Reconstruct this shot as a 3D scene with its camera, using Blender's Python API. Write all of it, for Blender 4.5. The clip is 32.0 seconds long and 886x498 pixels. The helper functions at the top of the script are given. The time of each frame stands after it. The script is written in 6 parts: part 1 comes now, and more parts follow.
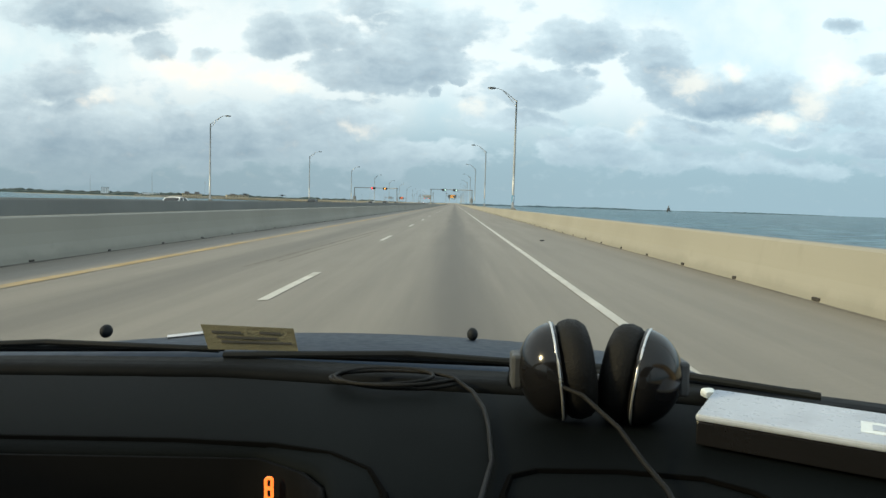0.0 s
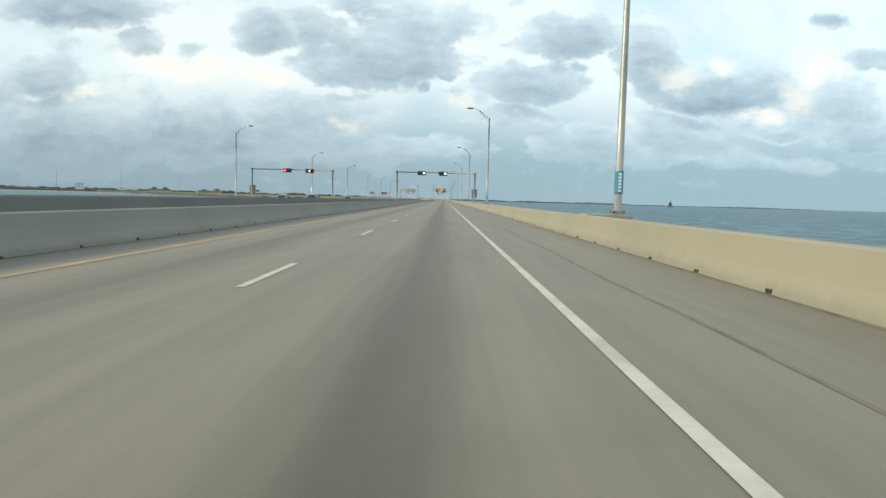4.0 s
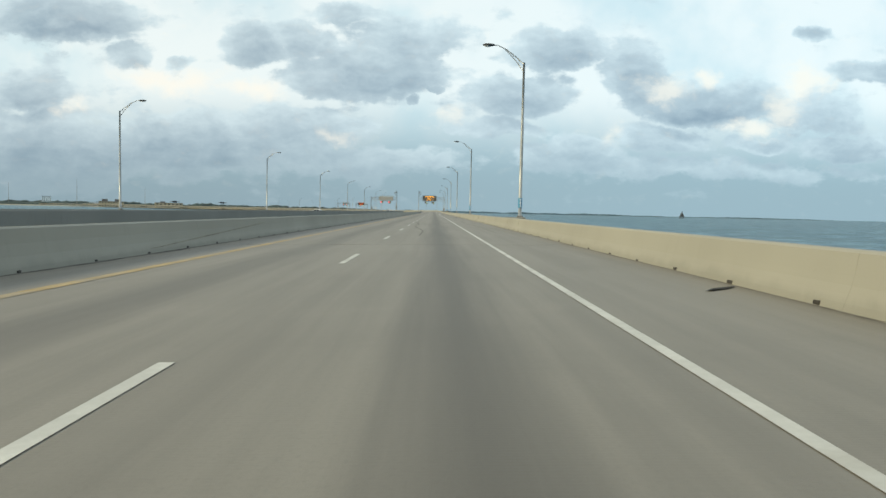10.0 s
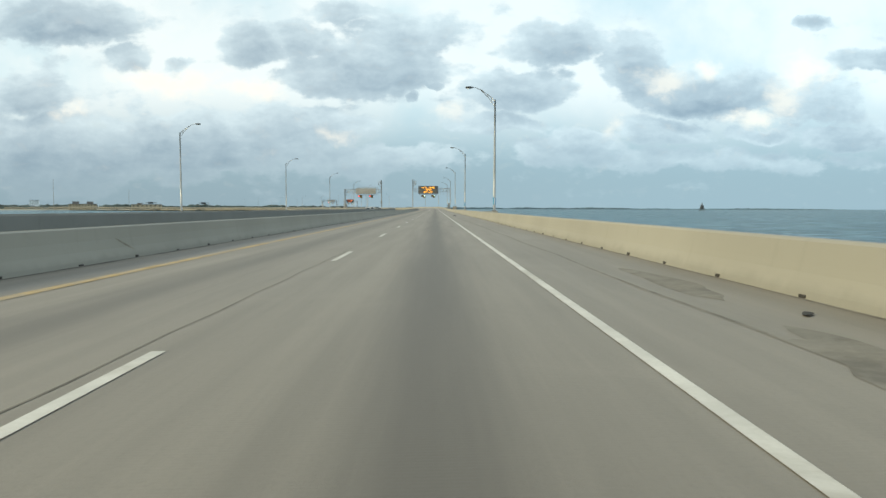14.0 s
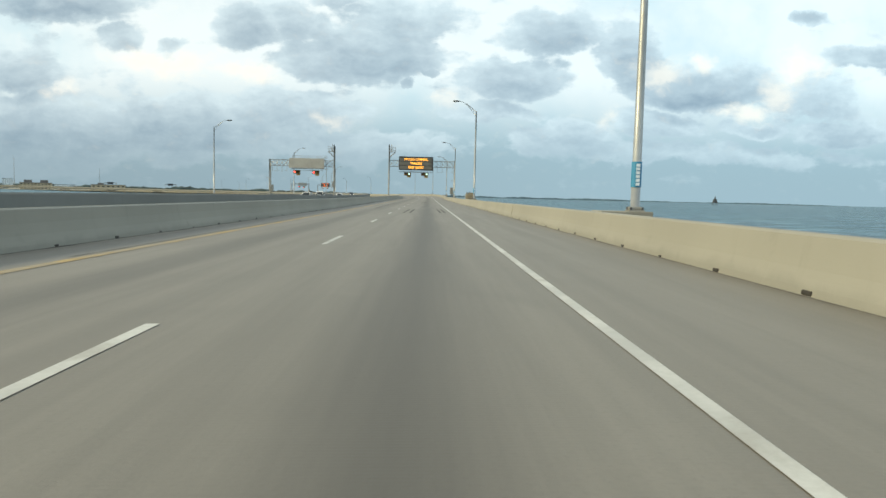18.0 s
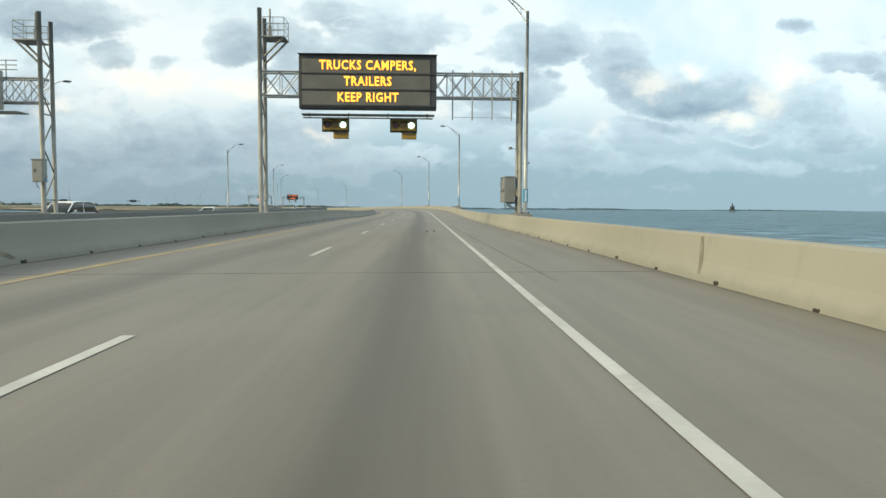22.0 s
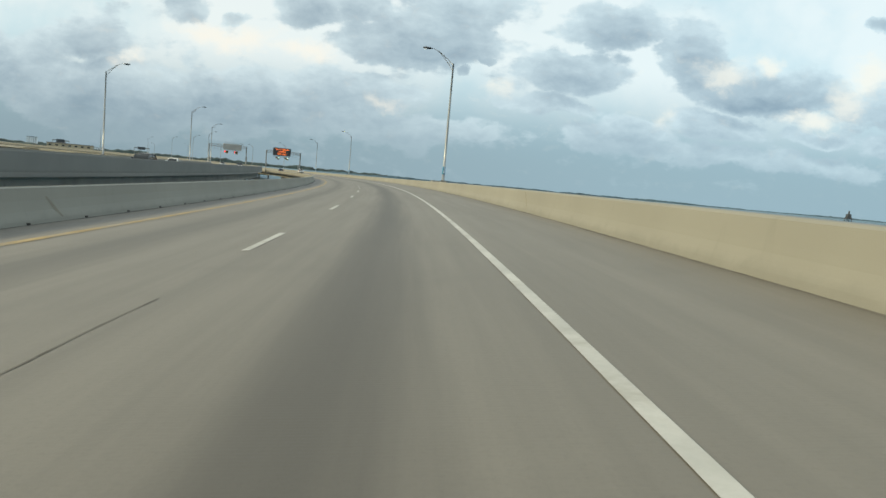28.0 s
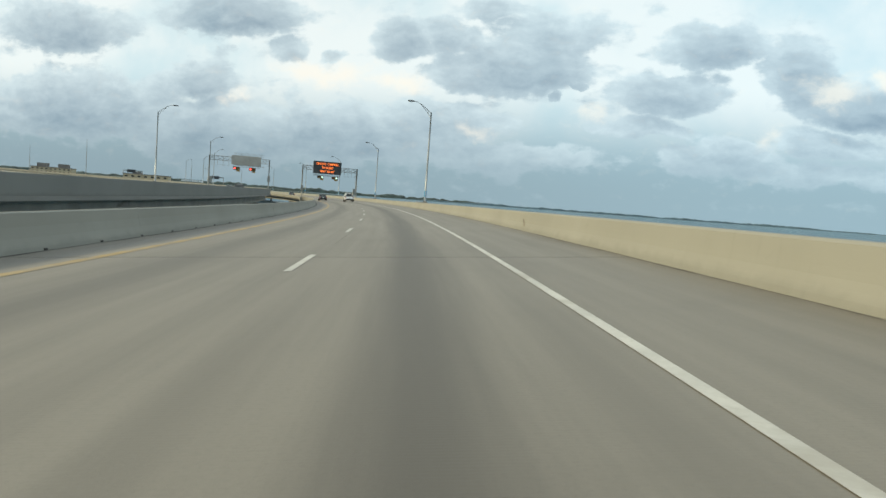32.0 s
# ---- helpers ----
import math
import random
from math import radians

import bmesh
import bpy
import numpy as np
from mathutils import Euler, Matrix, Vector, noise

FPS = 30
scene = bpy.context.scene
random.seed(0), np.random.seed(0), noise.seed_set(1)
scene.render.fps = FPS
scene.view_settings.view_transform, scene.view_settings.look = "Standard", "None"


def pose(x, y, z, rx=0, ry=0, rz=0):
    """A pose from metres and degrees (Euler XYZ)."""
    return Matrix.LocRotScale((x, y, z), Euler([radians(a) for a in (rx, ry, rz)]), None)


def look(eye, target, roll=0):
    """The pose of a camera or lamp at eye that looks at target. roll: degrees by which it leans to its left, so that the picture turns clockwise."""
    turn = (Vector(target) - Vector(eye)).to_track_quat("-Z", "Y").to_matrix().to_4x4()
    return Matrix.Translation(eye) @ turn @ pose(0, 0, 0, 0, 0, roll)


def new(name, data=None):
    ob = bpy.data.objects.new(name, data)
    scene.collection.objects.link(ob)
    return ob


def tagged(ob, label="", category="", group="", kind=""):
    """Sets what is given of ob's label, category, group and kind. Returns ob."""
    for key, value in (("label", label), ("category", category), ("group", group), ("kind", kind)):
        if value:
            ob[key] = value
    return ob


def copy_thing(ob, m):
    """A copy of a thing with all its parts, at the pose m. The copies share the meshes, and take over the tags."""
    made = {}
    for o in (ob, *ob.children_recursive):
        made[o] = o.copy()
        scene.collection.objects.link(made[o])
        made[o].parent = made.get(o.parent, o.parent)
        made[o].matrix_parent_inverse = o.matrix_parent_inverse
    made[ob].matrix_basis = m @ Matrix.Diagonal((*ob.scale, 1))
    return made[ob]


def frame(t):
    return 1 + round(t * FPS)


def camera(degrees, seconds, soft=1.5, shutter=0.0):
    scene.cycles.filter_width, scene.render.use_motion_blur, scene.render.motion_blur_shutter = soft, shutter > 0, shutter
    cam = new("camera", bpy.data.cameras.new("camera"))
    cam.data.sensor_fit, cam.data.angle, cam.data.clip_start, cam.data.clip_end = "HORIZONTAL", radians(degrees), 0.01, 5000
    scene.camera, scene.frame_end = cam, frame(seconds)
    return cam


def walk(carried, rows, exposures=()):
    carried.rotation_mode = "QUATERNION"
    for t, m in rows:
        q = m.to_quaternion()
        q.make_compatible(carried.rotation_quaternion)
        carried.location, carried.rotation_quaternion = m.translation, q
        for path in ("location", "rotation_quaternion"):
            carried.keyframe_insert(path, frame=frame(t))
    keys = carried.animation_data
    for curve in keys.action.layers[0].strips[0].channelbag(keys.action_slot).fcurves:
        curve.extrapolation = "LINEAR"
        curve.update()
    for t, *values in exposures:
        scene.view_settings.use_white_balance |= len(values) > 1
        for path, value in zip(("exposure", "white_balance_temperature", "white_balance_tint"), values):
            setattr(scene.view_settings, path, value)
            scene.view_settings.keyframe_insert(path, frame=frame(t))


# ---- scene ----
# The camera and its way along the bridge, in the car's lane.
cam = camera(66.66, 32.0)
PATH = [
    (0.0, pose(-0.088, -0.266, 1.099, 86.13, -1.75, 0.99)),
    (0.5, pose(-0.051, 13.371, 1.099, 85.58, -1.54, 0.57)),
    (1.0, pose(-0.008, 26.996, 1.100, 86.31, -1.21, 0.30)),
    (1.5, pose(0.052, 40.619, 1.101, 86.06, -1.69, 0.20)),
    (2.0, pose(0.153, 54.216, 1.103, 85.51, -1.62, 0.35)),
    (2.5, pose(0.259, 67.813, 1.105, 85.92, -1.66, 0.20)),
    (3.0, pose(0.333, 81.420, 1.107, 85.61, -1.62, 0.17)),
    (3.5, pose(0.320, 95.047, 1.106, 85.78, -1.62, 0.17)),
    (4.0, pose(0.279, 108.700, 1.106, 85.78, -1.56, 0.10)),
    (4.5, pose(0.189, 122.354, 1.104, 85.78, -1.42, -0.04)),
    (5.0, pose(0.100, 136.007, 1.102, 85.77, -1.27, -0.19)),
    (5.5, pose(0.059, 149.661, 1.101, 85.77, -1.21, -0.25)),
    (6.0, pose(0.005, 163.366, 1.100, 85.62, -1.25, -0.36)),
    (6.5, pose(-0.022, 177.141, 1.100, 85.41, -1.17, -0.47)),
    (7.0, pose(-0.056, 190.946, 1.099, 87.30, -0.78, -0.79)),
    (7.5, pose(-0.083, 204.750, 1.099, 86.28, -1.58, -0.80)),
    (8.0, pose(-0.128, 218.558, 1.098, 85.43, -2.02, -1.31)),
    (8.5, pose(-0.186, 232.372, 1.097, 86.71, -1.19, -0.08)),
    (9.0, pose(-0.245, 246.168, 1.096, 85.66, -1.32, -0.43)),
    (9.5, pose(-0.285, 259.925, 1.095, 86.60, -1.35, -0.68)),
    (10.0, pose(-0.317, 273.641, 1.094, 86.80, -1.24, -0.79)),
    (10.5, pose(-0.339, 287.311, 1.094, 85.48, -0.54, 0.02)),
    (11.0, pose(-0.329, 300.943, 1.094, 86.90, -0.29, -0.25)),
    (11.5, pose(-0.250, 314.548, 1.095, 85.89, -0.21, 0.12)),
    (12.0, pose(-0.153, 328.159, 1.097, 85.83, -0.42, -0.19)),
    (12.5, pose(-0.075, 341.809, 1.119, 85.86, -0.63, -0.15)),
    (13.0, pose(-0.028, 355.484, 1.150, 85.51, -0.53, -0.12)),
    (13.5, pose(-0.014, 369.166, 1.130, 85.94, -0.57, -0.98)),
    (14.0, pose(-0.012, 382.853, 1.120, 86.51, -0.15, -0.66)),
    (14.5, pose(-0.010, 396.550, 1.100, 85.32, -0.90, -0.96)),
    (15.0, pose(-0.008, 410.250, 1.100, 85.34, -0.87, -0.94)),
    (15.5, pose(-0.004, 423.950, 1.100, 85.38, -0.80, -0.88)),
    (16.0, pose(0.001, 437.650, 1.100, 85.41, -0.73, -0.82)),
    (16.5, pose(0.003, 451.350, 1.100, 85.43, -0.70, -0.79)),
    (17.0, pose(0.012, 465.026, 1.101, 86.22, -0.52, -0.32)),
    (17.5, pose(0.026, 478.672, 1.101, 86.33, -0.72, -0.26)),
    (18.0, pose(0.050, 492.327, 1.101, 85.49, -1.38, -1.27)),
    (18.5, pose(0.030, 506.072, 1.101, 85.91, -1.06, -0.93)),
    (19.0, pose(-0.001, 519.871, 1.100, 86.41, -0.98, -1.08)),
    (19.5, pose(-0.016, 533.688, 1.120, 87.34, -1.04, -0.98)),
    (20.0, pose(-0.004, 547.486, 1.150, 86.21, -1.05, -1.20)),
    (20.5, pose(0.049, 561.228, 1.131, 86.41, -1.36, -1.76)),
    (21.0, pose(0.135, 574.876, 1.103, 86.94, -1.02, -1.81)),
    (21.5, pose(0.181, 588.505, 1.104, 86.75, 0.47, -1.11)),
    (22.0, pose(0.267, 601.966, 1.149, 86.52, -0.35, -1.78)),
    (22.5, pose(0.328, 615.315, 1.172, 86.87, -0.76, -1.35)),
    (23.0, pose(0.379, 628.727, 1.196, 87.13, -0.94, -1.92)),
    (23.5, pose(0.435, 642.221, 1.220, 87.72, -0.55, -1.50)),
    (24.0, pose(0.497, 655.818, 1.252, 86.93, -0.28, -1.71)),
    (24.5, pose(0.535, 669.512, 1.310, 86.23, -1.04, -1.56)),
    (25.0, pose(0.500, 683.249, 1.394, 85.07, -2.09, -1.35)),
    (25.5, pose(0.328, 696.974, 1.492, 85.94, -2.35, -0.73)),
    (26.0, pose(-0.023, 710.699, 1.569, 85.87, -2.98, -0.23)),
    (26.5, pose(-0.569, 724.417, 1.622, 85.81, -3.90, 0.24)),
    (27.0, pose(-1.314, 738.127, 1.653, 85.79, -4.69, 0.84)),
    (27.5, pose(-2.255, 751.824, 1.680, 85.79, -5.08, 1.67)),
    (28.0, pose(-3.466, 765.469, 1.700, 84.26, -5.18, 2.82)),
    (28.5, pose(-4.941, 779.067, 1.712, 84.85, -4.66, 4.09)),
    (29.0, pose(-6.680, 792.622, 1.709, 84.82, -5.00, 4.59)),
    (29.5, pose(-8.683, 806.135, 1.690, 85.57, -4.26, 5.80)),
    (30.0, pose(-10.895, 819.589, 1.660, 85.43, -4.20, 7.08)),
    (30.5, pose(-13.326, 833.034, 1.618, 85.69, -3.91, 8.20)),
    (31.0, pose(-15.987, 846.456, 1.571, 85.71, -4.05, 9.15)),
    (31.5, pose(-18.882, 859.844, 1.523, 85.53, -3.93, 9.78)),
    (32.0, pose(-22.014, 873.183, 1.470, 85.92, -4.31, 10.58)),
]
walk(cam, PATH, [(0.0, 0.0), (6.0, 0.0), (7.0, -0.05), (8.0, -0.22), (9.0, -0.12), (10.0, -0.10), (12.0, 0.0), (23.0, 0.0), (24.0, -0.18), (25.0, -0.08),
                 (27.5, -0.15), (28.0, -0.15), (29.0, -0.06), (30.0, -0.08), (32.0, -0.10)])

# ---- sky and sun ----
SUN_ELEVATION, SUN_AZIMUTH = 24.0, 252.0        # degrees; azimuth clockwise from the road's direction


def node(tree, kind, values=()):
    n = tree.nodes.new(kind)
    for slot, value in (values.items() if isinstance(values, dict) else enumerate(values)):
        if value is None:
            continue
        if isinstance(value, bpy.types.NodeSocket):
            tree.links.new(value, n.inputs[slot])
        else:
            n.inputs[slot].default_value = value
    return n


def mathn(tree, op, a, b=None, clamp=False):
    n = node(tree, "ShaderNodeMath", (a, b))
    n.operation, n.use_clamp = op, clamp
    return n.outputs[0]


def vecn(tree, op, a, b=None):
    n = node(tree, "ShaderNodeVectorMath", (a, b))
    n.operation = op
    return n.outputs["Value"] if op == "LENGTH" else n.outputs[0]


def ramp(tree, fac, lo, hi):
    """0 at lo, 1 at hi, smooth between."""
    n = node(tree, "ShaderNodeMapRange", {"Value": fac, "From Min": lo, "From Max": hi})
    n.interpolation_type = "SMOOTHSTEP"
    return n.outputs[0]


def mix(tree, fac, a, b):
    n = node(tree, "ShaderNodeMix")
    n.data_type = "RGBA"
    for slot, value in ((0, fac), (6, a), (7, b)):
        if isinstance(value, bpy.types.NodeSocket):
            tree.links.new(value, n.inputs[slot])
        elif value is not None:
            n.inputs[slot].default_value = value if slot == 0 else (*value, 1)
    return n.outputs[2]


def along(tree):
    n = node(tree, "ShaderNodeUVMap")
    n.uv_map = "along"
    return n.outputs[0]


def fbm(tree, vector, scale, detail=5.0, rough=0.55, distortion=0.0):
    n = node(tree, "ShaderNodeTexNoise", {"Vector": vector, "Scale": scale, "Detail": detail, "Roughness": rough, "Distortion": distortion})
    return n.outputs


# cloud banks: bearing and height as tangents, their half widths, how thick
BANKS_HIGH = [
    (-0.546, 0.272, 0.125, 0.036, 1.00), (-0.450, 0.223, 0.035, 0.020, 0.60), (-0.377, 0.212, 0.025, 0.012, 0.60), (-0.270, 0.236, 0.055, 0.026, 0.80),
    (-0.186, 0.247, 0.050, 0.030, 0.60), (-0.050, 0.248, 0.100, 0.035, 0.62), (-0.130, 0.288, 0.060, 0.015, 0.60), (0.180, 0.241, 0.080, 0.030, 0.85),
    (0.285, 0.213, 0.050, 0.050, 0.75), (0.546, 0.269, 0.026, 0.011, 0.85), (0.636, 0.221, 0.055, 0.018, 0.75), (-0.850, 0.238, 0.150, 0.045, 0.75),
    (0.783, 0.205, 0.117, 0.045, 0.75), (0.791, 0.306, 0.101, 0.034, 0.70), (-0.333, 0.366, 0.218, 0.042, 0.60), (0.196, 0.377, 0.201, 0.034, 0.60),
]
BANKS_LOW = [
    (-0.102, 0.199, 0.120, 0.044, 0.85), (0.125, 0.174, 0.090, 0.033, 0.85), (0.385, 0.167, 0.110, 0.032, 0.90), (0.611, 0.108, 0.075, 0.018, 0.75),
    (-0.597, 0.162, 0.070, 0.035, 0.70), (-0.379, 0.092, 0.180, 0.048, 0.80), (-0.570, 0.072, 0.150, 0.055, 0.82), (-0.035, 0.162, 0.014, 0.006, 0.80),
    (-0.005, 0.176, 0.016, 0.006, 0.80), (0.100, 0.127, 0.080, 0.017, 0.58), (0.200, 0.092, 0.100, 0.022, 0.55), (0.334, 0.113, 0.070, 0.025, 0.58),
    (-0.100, 0.070, 0.140, 0.025, 0.55), (0.485, 0.108, 0.055, 0.012, 0.72), (-0.811, 0.113, 0.185, 0.060, 0.80), (-0.210, 0.118, 0.130, 0.040, 0.66),
    (0.360, 0.072, 0.300, 0.020, 0.45), (0.560, 0.160, 0.075, 0.045, 0.55), (0.470, 0.178, 0.080, 0.034, 0.55),
]
SUNLIT = [
    (0.550, 0.200, 0.034, 0.034, 1.00), (0.515, 0.168, 0.040, 0.034, 1.00), (0.470, 0.138, 0.050, 0.020, 0.90), (0.330, 0.192, 0.060, 0.020, 0.95),
    (0.260, 0.111, 0.026, 0.020, 0.55), (0.024, 0.143, 0.022, 0.020, 0.60), (-0.265, 0.177, 0.060, 0.020, 0.90), (-0.538, 0.130, 0.026, 0.024, 0.65),
    (-0.144, 0.099, 0.040, 0.013, 0.70), (-0.387, 0.187, 0.100, 0.024, 0.85), (0.400, 0.205, 0.018, 0.014, 0.80),
]


def make_sky():
    world = bpy.data.worlds.new("evening_sky")
    scene.world = world
    world.use_nodes = True
    t = world.node_tree
    t.nodes.clear()
    way = node(t, "ShaderNodeTexCoord").outputs["Generated"]
    sx, sy, sz = node(t, "ShaderNodeSeparateXYZ", (way,)).outputs
    ahead = mathn(t, "MAXIMUM", mathn(t, "ABSOLUTE", sy), 0.2)
    flat = node(t, "ShaderNodeCombineXYZ", (mathn(t, "DIVIDE", sx, ahead), mathn(t, "DIVIDE", sz, ahead), 0.0)).outputs[0]

    def field(at, banks, rim=0.20):
        best = None
        for u, v, ru, rv, thick in banks:
            d = vecn(t, "MULTIPLY", vecn(t, "SUBTRACT", at, (u, v, 0)), (1 / (1.25 * ru), 1 / (1.25 * rv), 0))
            d = ramp(t, vecn(t, "LENGTH", d), 1.15, rim)
            d = mathn(t, "MULTIPLY", d, thick)
            best = d if best is None else mathn(t, "MAXIMUM", best, d)
        return best

    def density(at):
        """How thick the cloud is that way: soft banks, puffed and torn by billows at three sizes."""
        warp = vecn(t, "SUBTRACT", fbm(t, at, 12.0, 6.0, 0.58)["Color"], (0.5, 0.5, 0.5))
        bent = vecn(t, "ADD", at, vecn(t, "MULTIPLY", warp, (0.070, 0.050, 0.0)))
        wide = vecn(t, "MULTIPLY", at, (1.0, 1.9, 1.0))
        loose = mathn(t, "MULTIPLY", mathn(t, "SUBTRACT", fbm(t, wide, 5.0, 4.0, 0.55)["Fac"], 0.5), 0.66)
        lobes = node(t, "ShaderNodeTexVoronoi", {"Vector": vecn(t, "ADD", wide, vecn(t, "MULTIPLY", warp, (0.05, 0.05, 0.0))), "Scale": 15.0, "Detail": 2.5, "Roughness": 0.48, "Lacunarity": 2.2})
        lobes.feature = "SMOOTH_F1"
        lobes.inputs["Smoothness"].default_value = 0.35
        lobes.normalize = True
        puffs = mathn(t, "MULTIPLY", mathn(t, "SUBTRACT", 0.36, lobes.outputs["Distance"]), 1.05)
        wisps = mathn(t, "MULTIPLY", mathn(t, "SUBTRACT", fbm(t, wide, 26.0, 7.0, 0.60)["Fac"], 0.5), 0.75)
        puffs = mathn(t, "ADD", puffs, wisps)
        return mathn(t, "ADD", field(bent, BANKS_HIGH + BANKS_LOW), mathn(t, "ADD", loose, puffs)), bent

    here, bent = density(flat)
    above, _ = density(vecn(t, "ADD", flat, (-0.010, 0.022, 0.0)))
    height = node(t, "ShaderNodeSeparateXYZ", (flat,)).outputs[1]
    # a thin white layer overhead, pale blue in its gaps, blue grey haze low down
    low = mix(t, ramp(t, height, 0.0, 0.10), (0.34, 0.47, 0.53), (0.46, 0.60, 0.66))
    veil = mix(t, ramp(t, fbm(t, flat, 4.0, 5.0, 0.5)["Fac"], 0.34, 0.54), (0.84, 0.98, 1.00), (1.14, 1.14, 1.09))
    base = mix(t, ramp(t, height, 0.05, 0.19), low, veil)
    clear = node(t, "ShaderNodeTexSky")
    clear.sky_type, clear.sun_disc = "NISHITA", False
    clear.sun_elevation, clear.sun_rotation = radians(SUN_ELEVATION), radians(SUN_AZIMUTH)
    clear = vecn(t, "MULTIPLY", clear.outputs[0], (0.10, 0.10, 0.10))
    base = mix(t, 0.10, base, clear)
    torn = vecn(t, "ADD", flat, vecn(t, "MULTIPLY", vecn(t, "SUBTRACT", fbm(t, flat, 13.0, 5.0, 0.55)["Color"], (0.5, 0.5, 0.5)), (0.095, 0.075, 0.0)))
    gaps = field(torn, SUNLIT, -0.15)
    glow = mathn(t, "ADD", gaps, mathn(t, "MULTIPLY", mathn(t, "SUBTRACT", here, 0.4), 0.25))
    base = mix(t, mathn(t, "MULTIPLY", ramp(t, glow, 0.05, 0.85), 0.55), base, (1.24, 1.12, 0.98))
    # thick cloud is grey beneath, pale on its shoulders toward the low sun
    shade = mathn(t, "ADD", mathn(t, "MULTIPLY", ramp(t, here, 0.15, 1.05), 0.62), mathn(t, "MULTIPLY", ramp(t, mathn(t, "SUBTRACT", above, here), -0.45, 0.40), 0.42))
    billow = fbm(t, vecn(t, "MULTIPLY", bent, (1.0, 1.6, 1.0)), 34.0, 6.0, 0.6)["Fac"]
    shade = mathn(t, "ADD", shade, mathn(t, "MULTIPLY", mathn(t, "SUBTRACT", billow, 0.5), 0.48), clamp=True)
    body = mix(t, shade, (0.86, 0.945, 0.96), (0.315, 0.41, 0.49))
    cover = mathn(t, "MULTIPLY", ramp(t, here, 0.14, 0.42), mathn(t, "ADD", mathn(t, "MULTIPLY", ramp(t, height, -0.02, 0.07), 0.66), 0.26))
    sky = mix(t, cover, base, body)
    # shoulders that the low sun reaches
    lit = mathn(t, "MULTIPLY", ramp(t, mathn(t, "ADD", gaps, mathn(t, "MULTIPLY", mathn(t, "SUBTRACT", billow, 0.5), 1.5)), 0.05, 0.98), 0.72)
    sky = mix(t, lit, sky, (1.22, 1.08, 0.93))
    sky = mix(t, mathn(t, "MULTIPLY", ramp(t, height, 0.13, 0.0), 0.72), sky, mix(t, ramp(t, sx, -0.5, 0.4), (0.35, 0.44, 0.49), (0.46, 0.575, 0.62)))
    # greyer towards the sun, bluer away from it
    sky = vecn(t, "MULTIPLY", sky, mix(t, ramp(t, sx, -0.55, 0.55), (0.885, 0.955, 0.975), (0.845, 0.975, 1.04)))
    out = node(t, "ShaderNodeBackground", (sky, 1.0))
    t.links.new(out.outputs[0], node(t, "ShaderNodeOutputWorld").inputs[0])


make_sky()
sun = new("sun", bpy.data.lights.new("sun", "SUN"))
sun.data.energy, sun.data.angle, sun.data.color = 3.9, radians(7), (0.96, 0.80, 0.44)
a, e = radians(SUN_AZIMUTH), radians(SUN_ELEVATION)
sun.matrix_world = look((0, 0, 60), Vector((0, 0, 60)) - Vector((math.sin(a) * math.cos(e), math.cos(a) * math.cos(e), math.sin(e))))

# ---- materials ----
MATS = {}


def surface(name, colour, rough=0.6, metal=0.0, vary=0.25, scale=3.0, bump=0.2, fine=40.0, stain=None, stain_at=(0.58, 0.72), coat=0.0, island=False):
    """Plain painted, cast or moulded matter: colour that wanders at two scales, stains with a shape of their own, fine relief."""
    if name in MATS:
        return MATS[name]
    m = MATS[name] = bpy.data.materials.new(name)
    m.use_nodes = True
    t = m.node_tree
    b = t.nodes["Principled BSDF"]
    where = node(t, "ShaderNodeTexCoord").outputs["Object"]
    broad, small = fbm(t, where, scale, 4.0)["Fac"], fbm(t, where, fine, 4.0, 0.65)["Fac"]
    lo, hi = [c * (1 - vary) for c in colour], [min(1, c * (1 + vary)) for c in colour]
    c = mix(t, ramp(t, broad, 0.3, 0.7), lo, hi)
    c = mix(t, mathn(t, "MULTIPLY", ramp(t, small, 0.35, 0.7), 0.35), c, lo)
    if stain:
        c = mix(t, mathn(t, "MULTIPLY", ramp(t, fbm(t, where, scale * 0.7, 6.0, 0.65, 0.6)["Fac"], *stain_at), 0.7), c, stain)
    t.links.new(c, b.inputs["Base Color"])
    r = mathn(t, "ADD", mathn(t, "MULTIPLY", mathn(t, "SUBTRACT", small, 0.5), 0.3), rough)
    t.links.new(r, b.inputs["Roughness"])
    b.inputs["Metallic"].default_value = metal
    b.inputs["Coat Weight"].default_value = coat
    if bump:
        t.links.new(node(t, "ShaderNodeBump", {"Strength": bump, "Distance": 0.01, "Height": small}).outputs[0], b.inputs["Normal"])
    return m


def glowing(name, colour, strength):
    if name not in MATS:
        m = MATS[name] = bpy.data.materials.new(name)
        m.use_nodes = True
        b = m.node_tree.nodes["Principled BSDF"]
        b.inputs["Base Color"].default_value = (*[c * 0.5 for c in colour], 1)
        b.inputs["Emission Color"].default_value = (*colour, 1)
        b.inputs["Emission Strength"].default_value = strength
    return MATS[name]


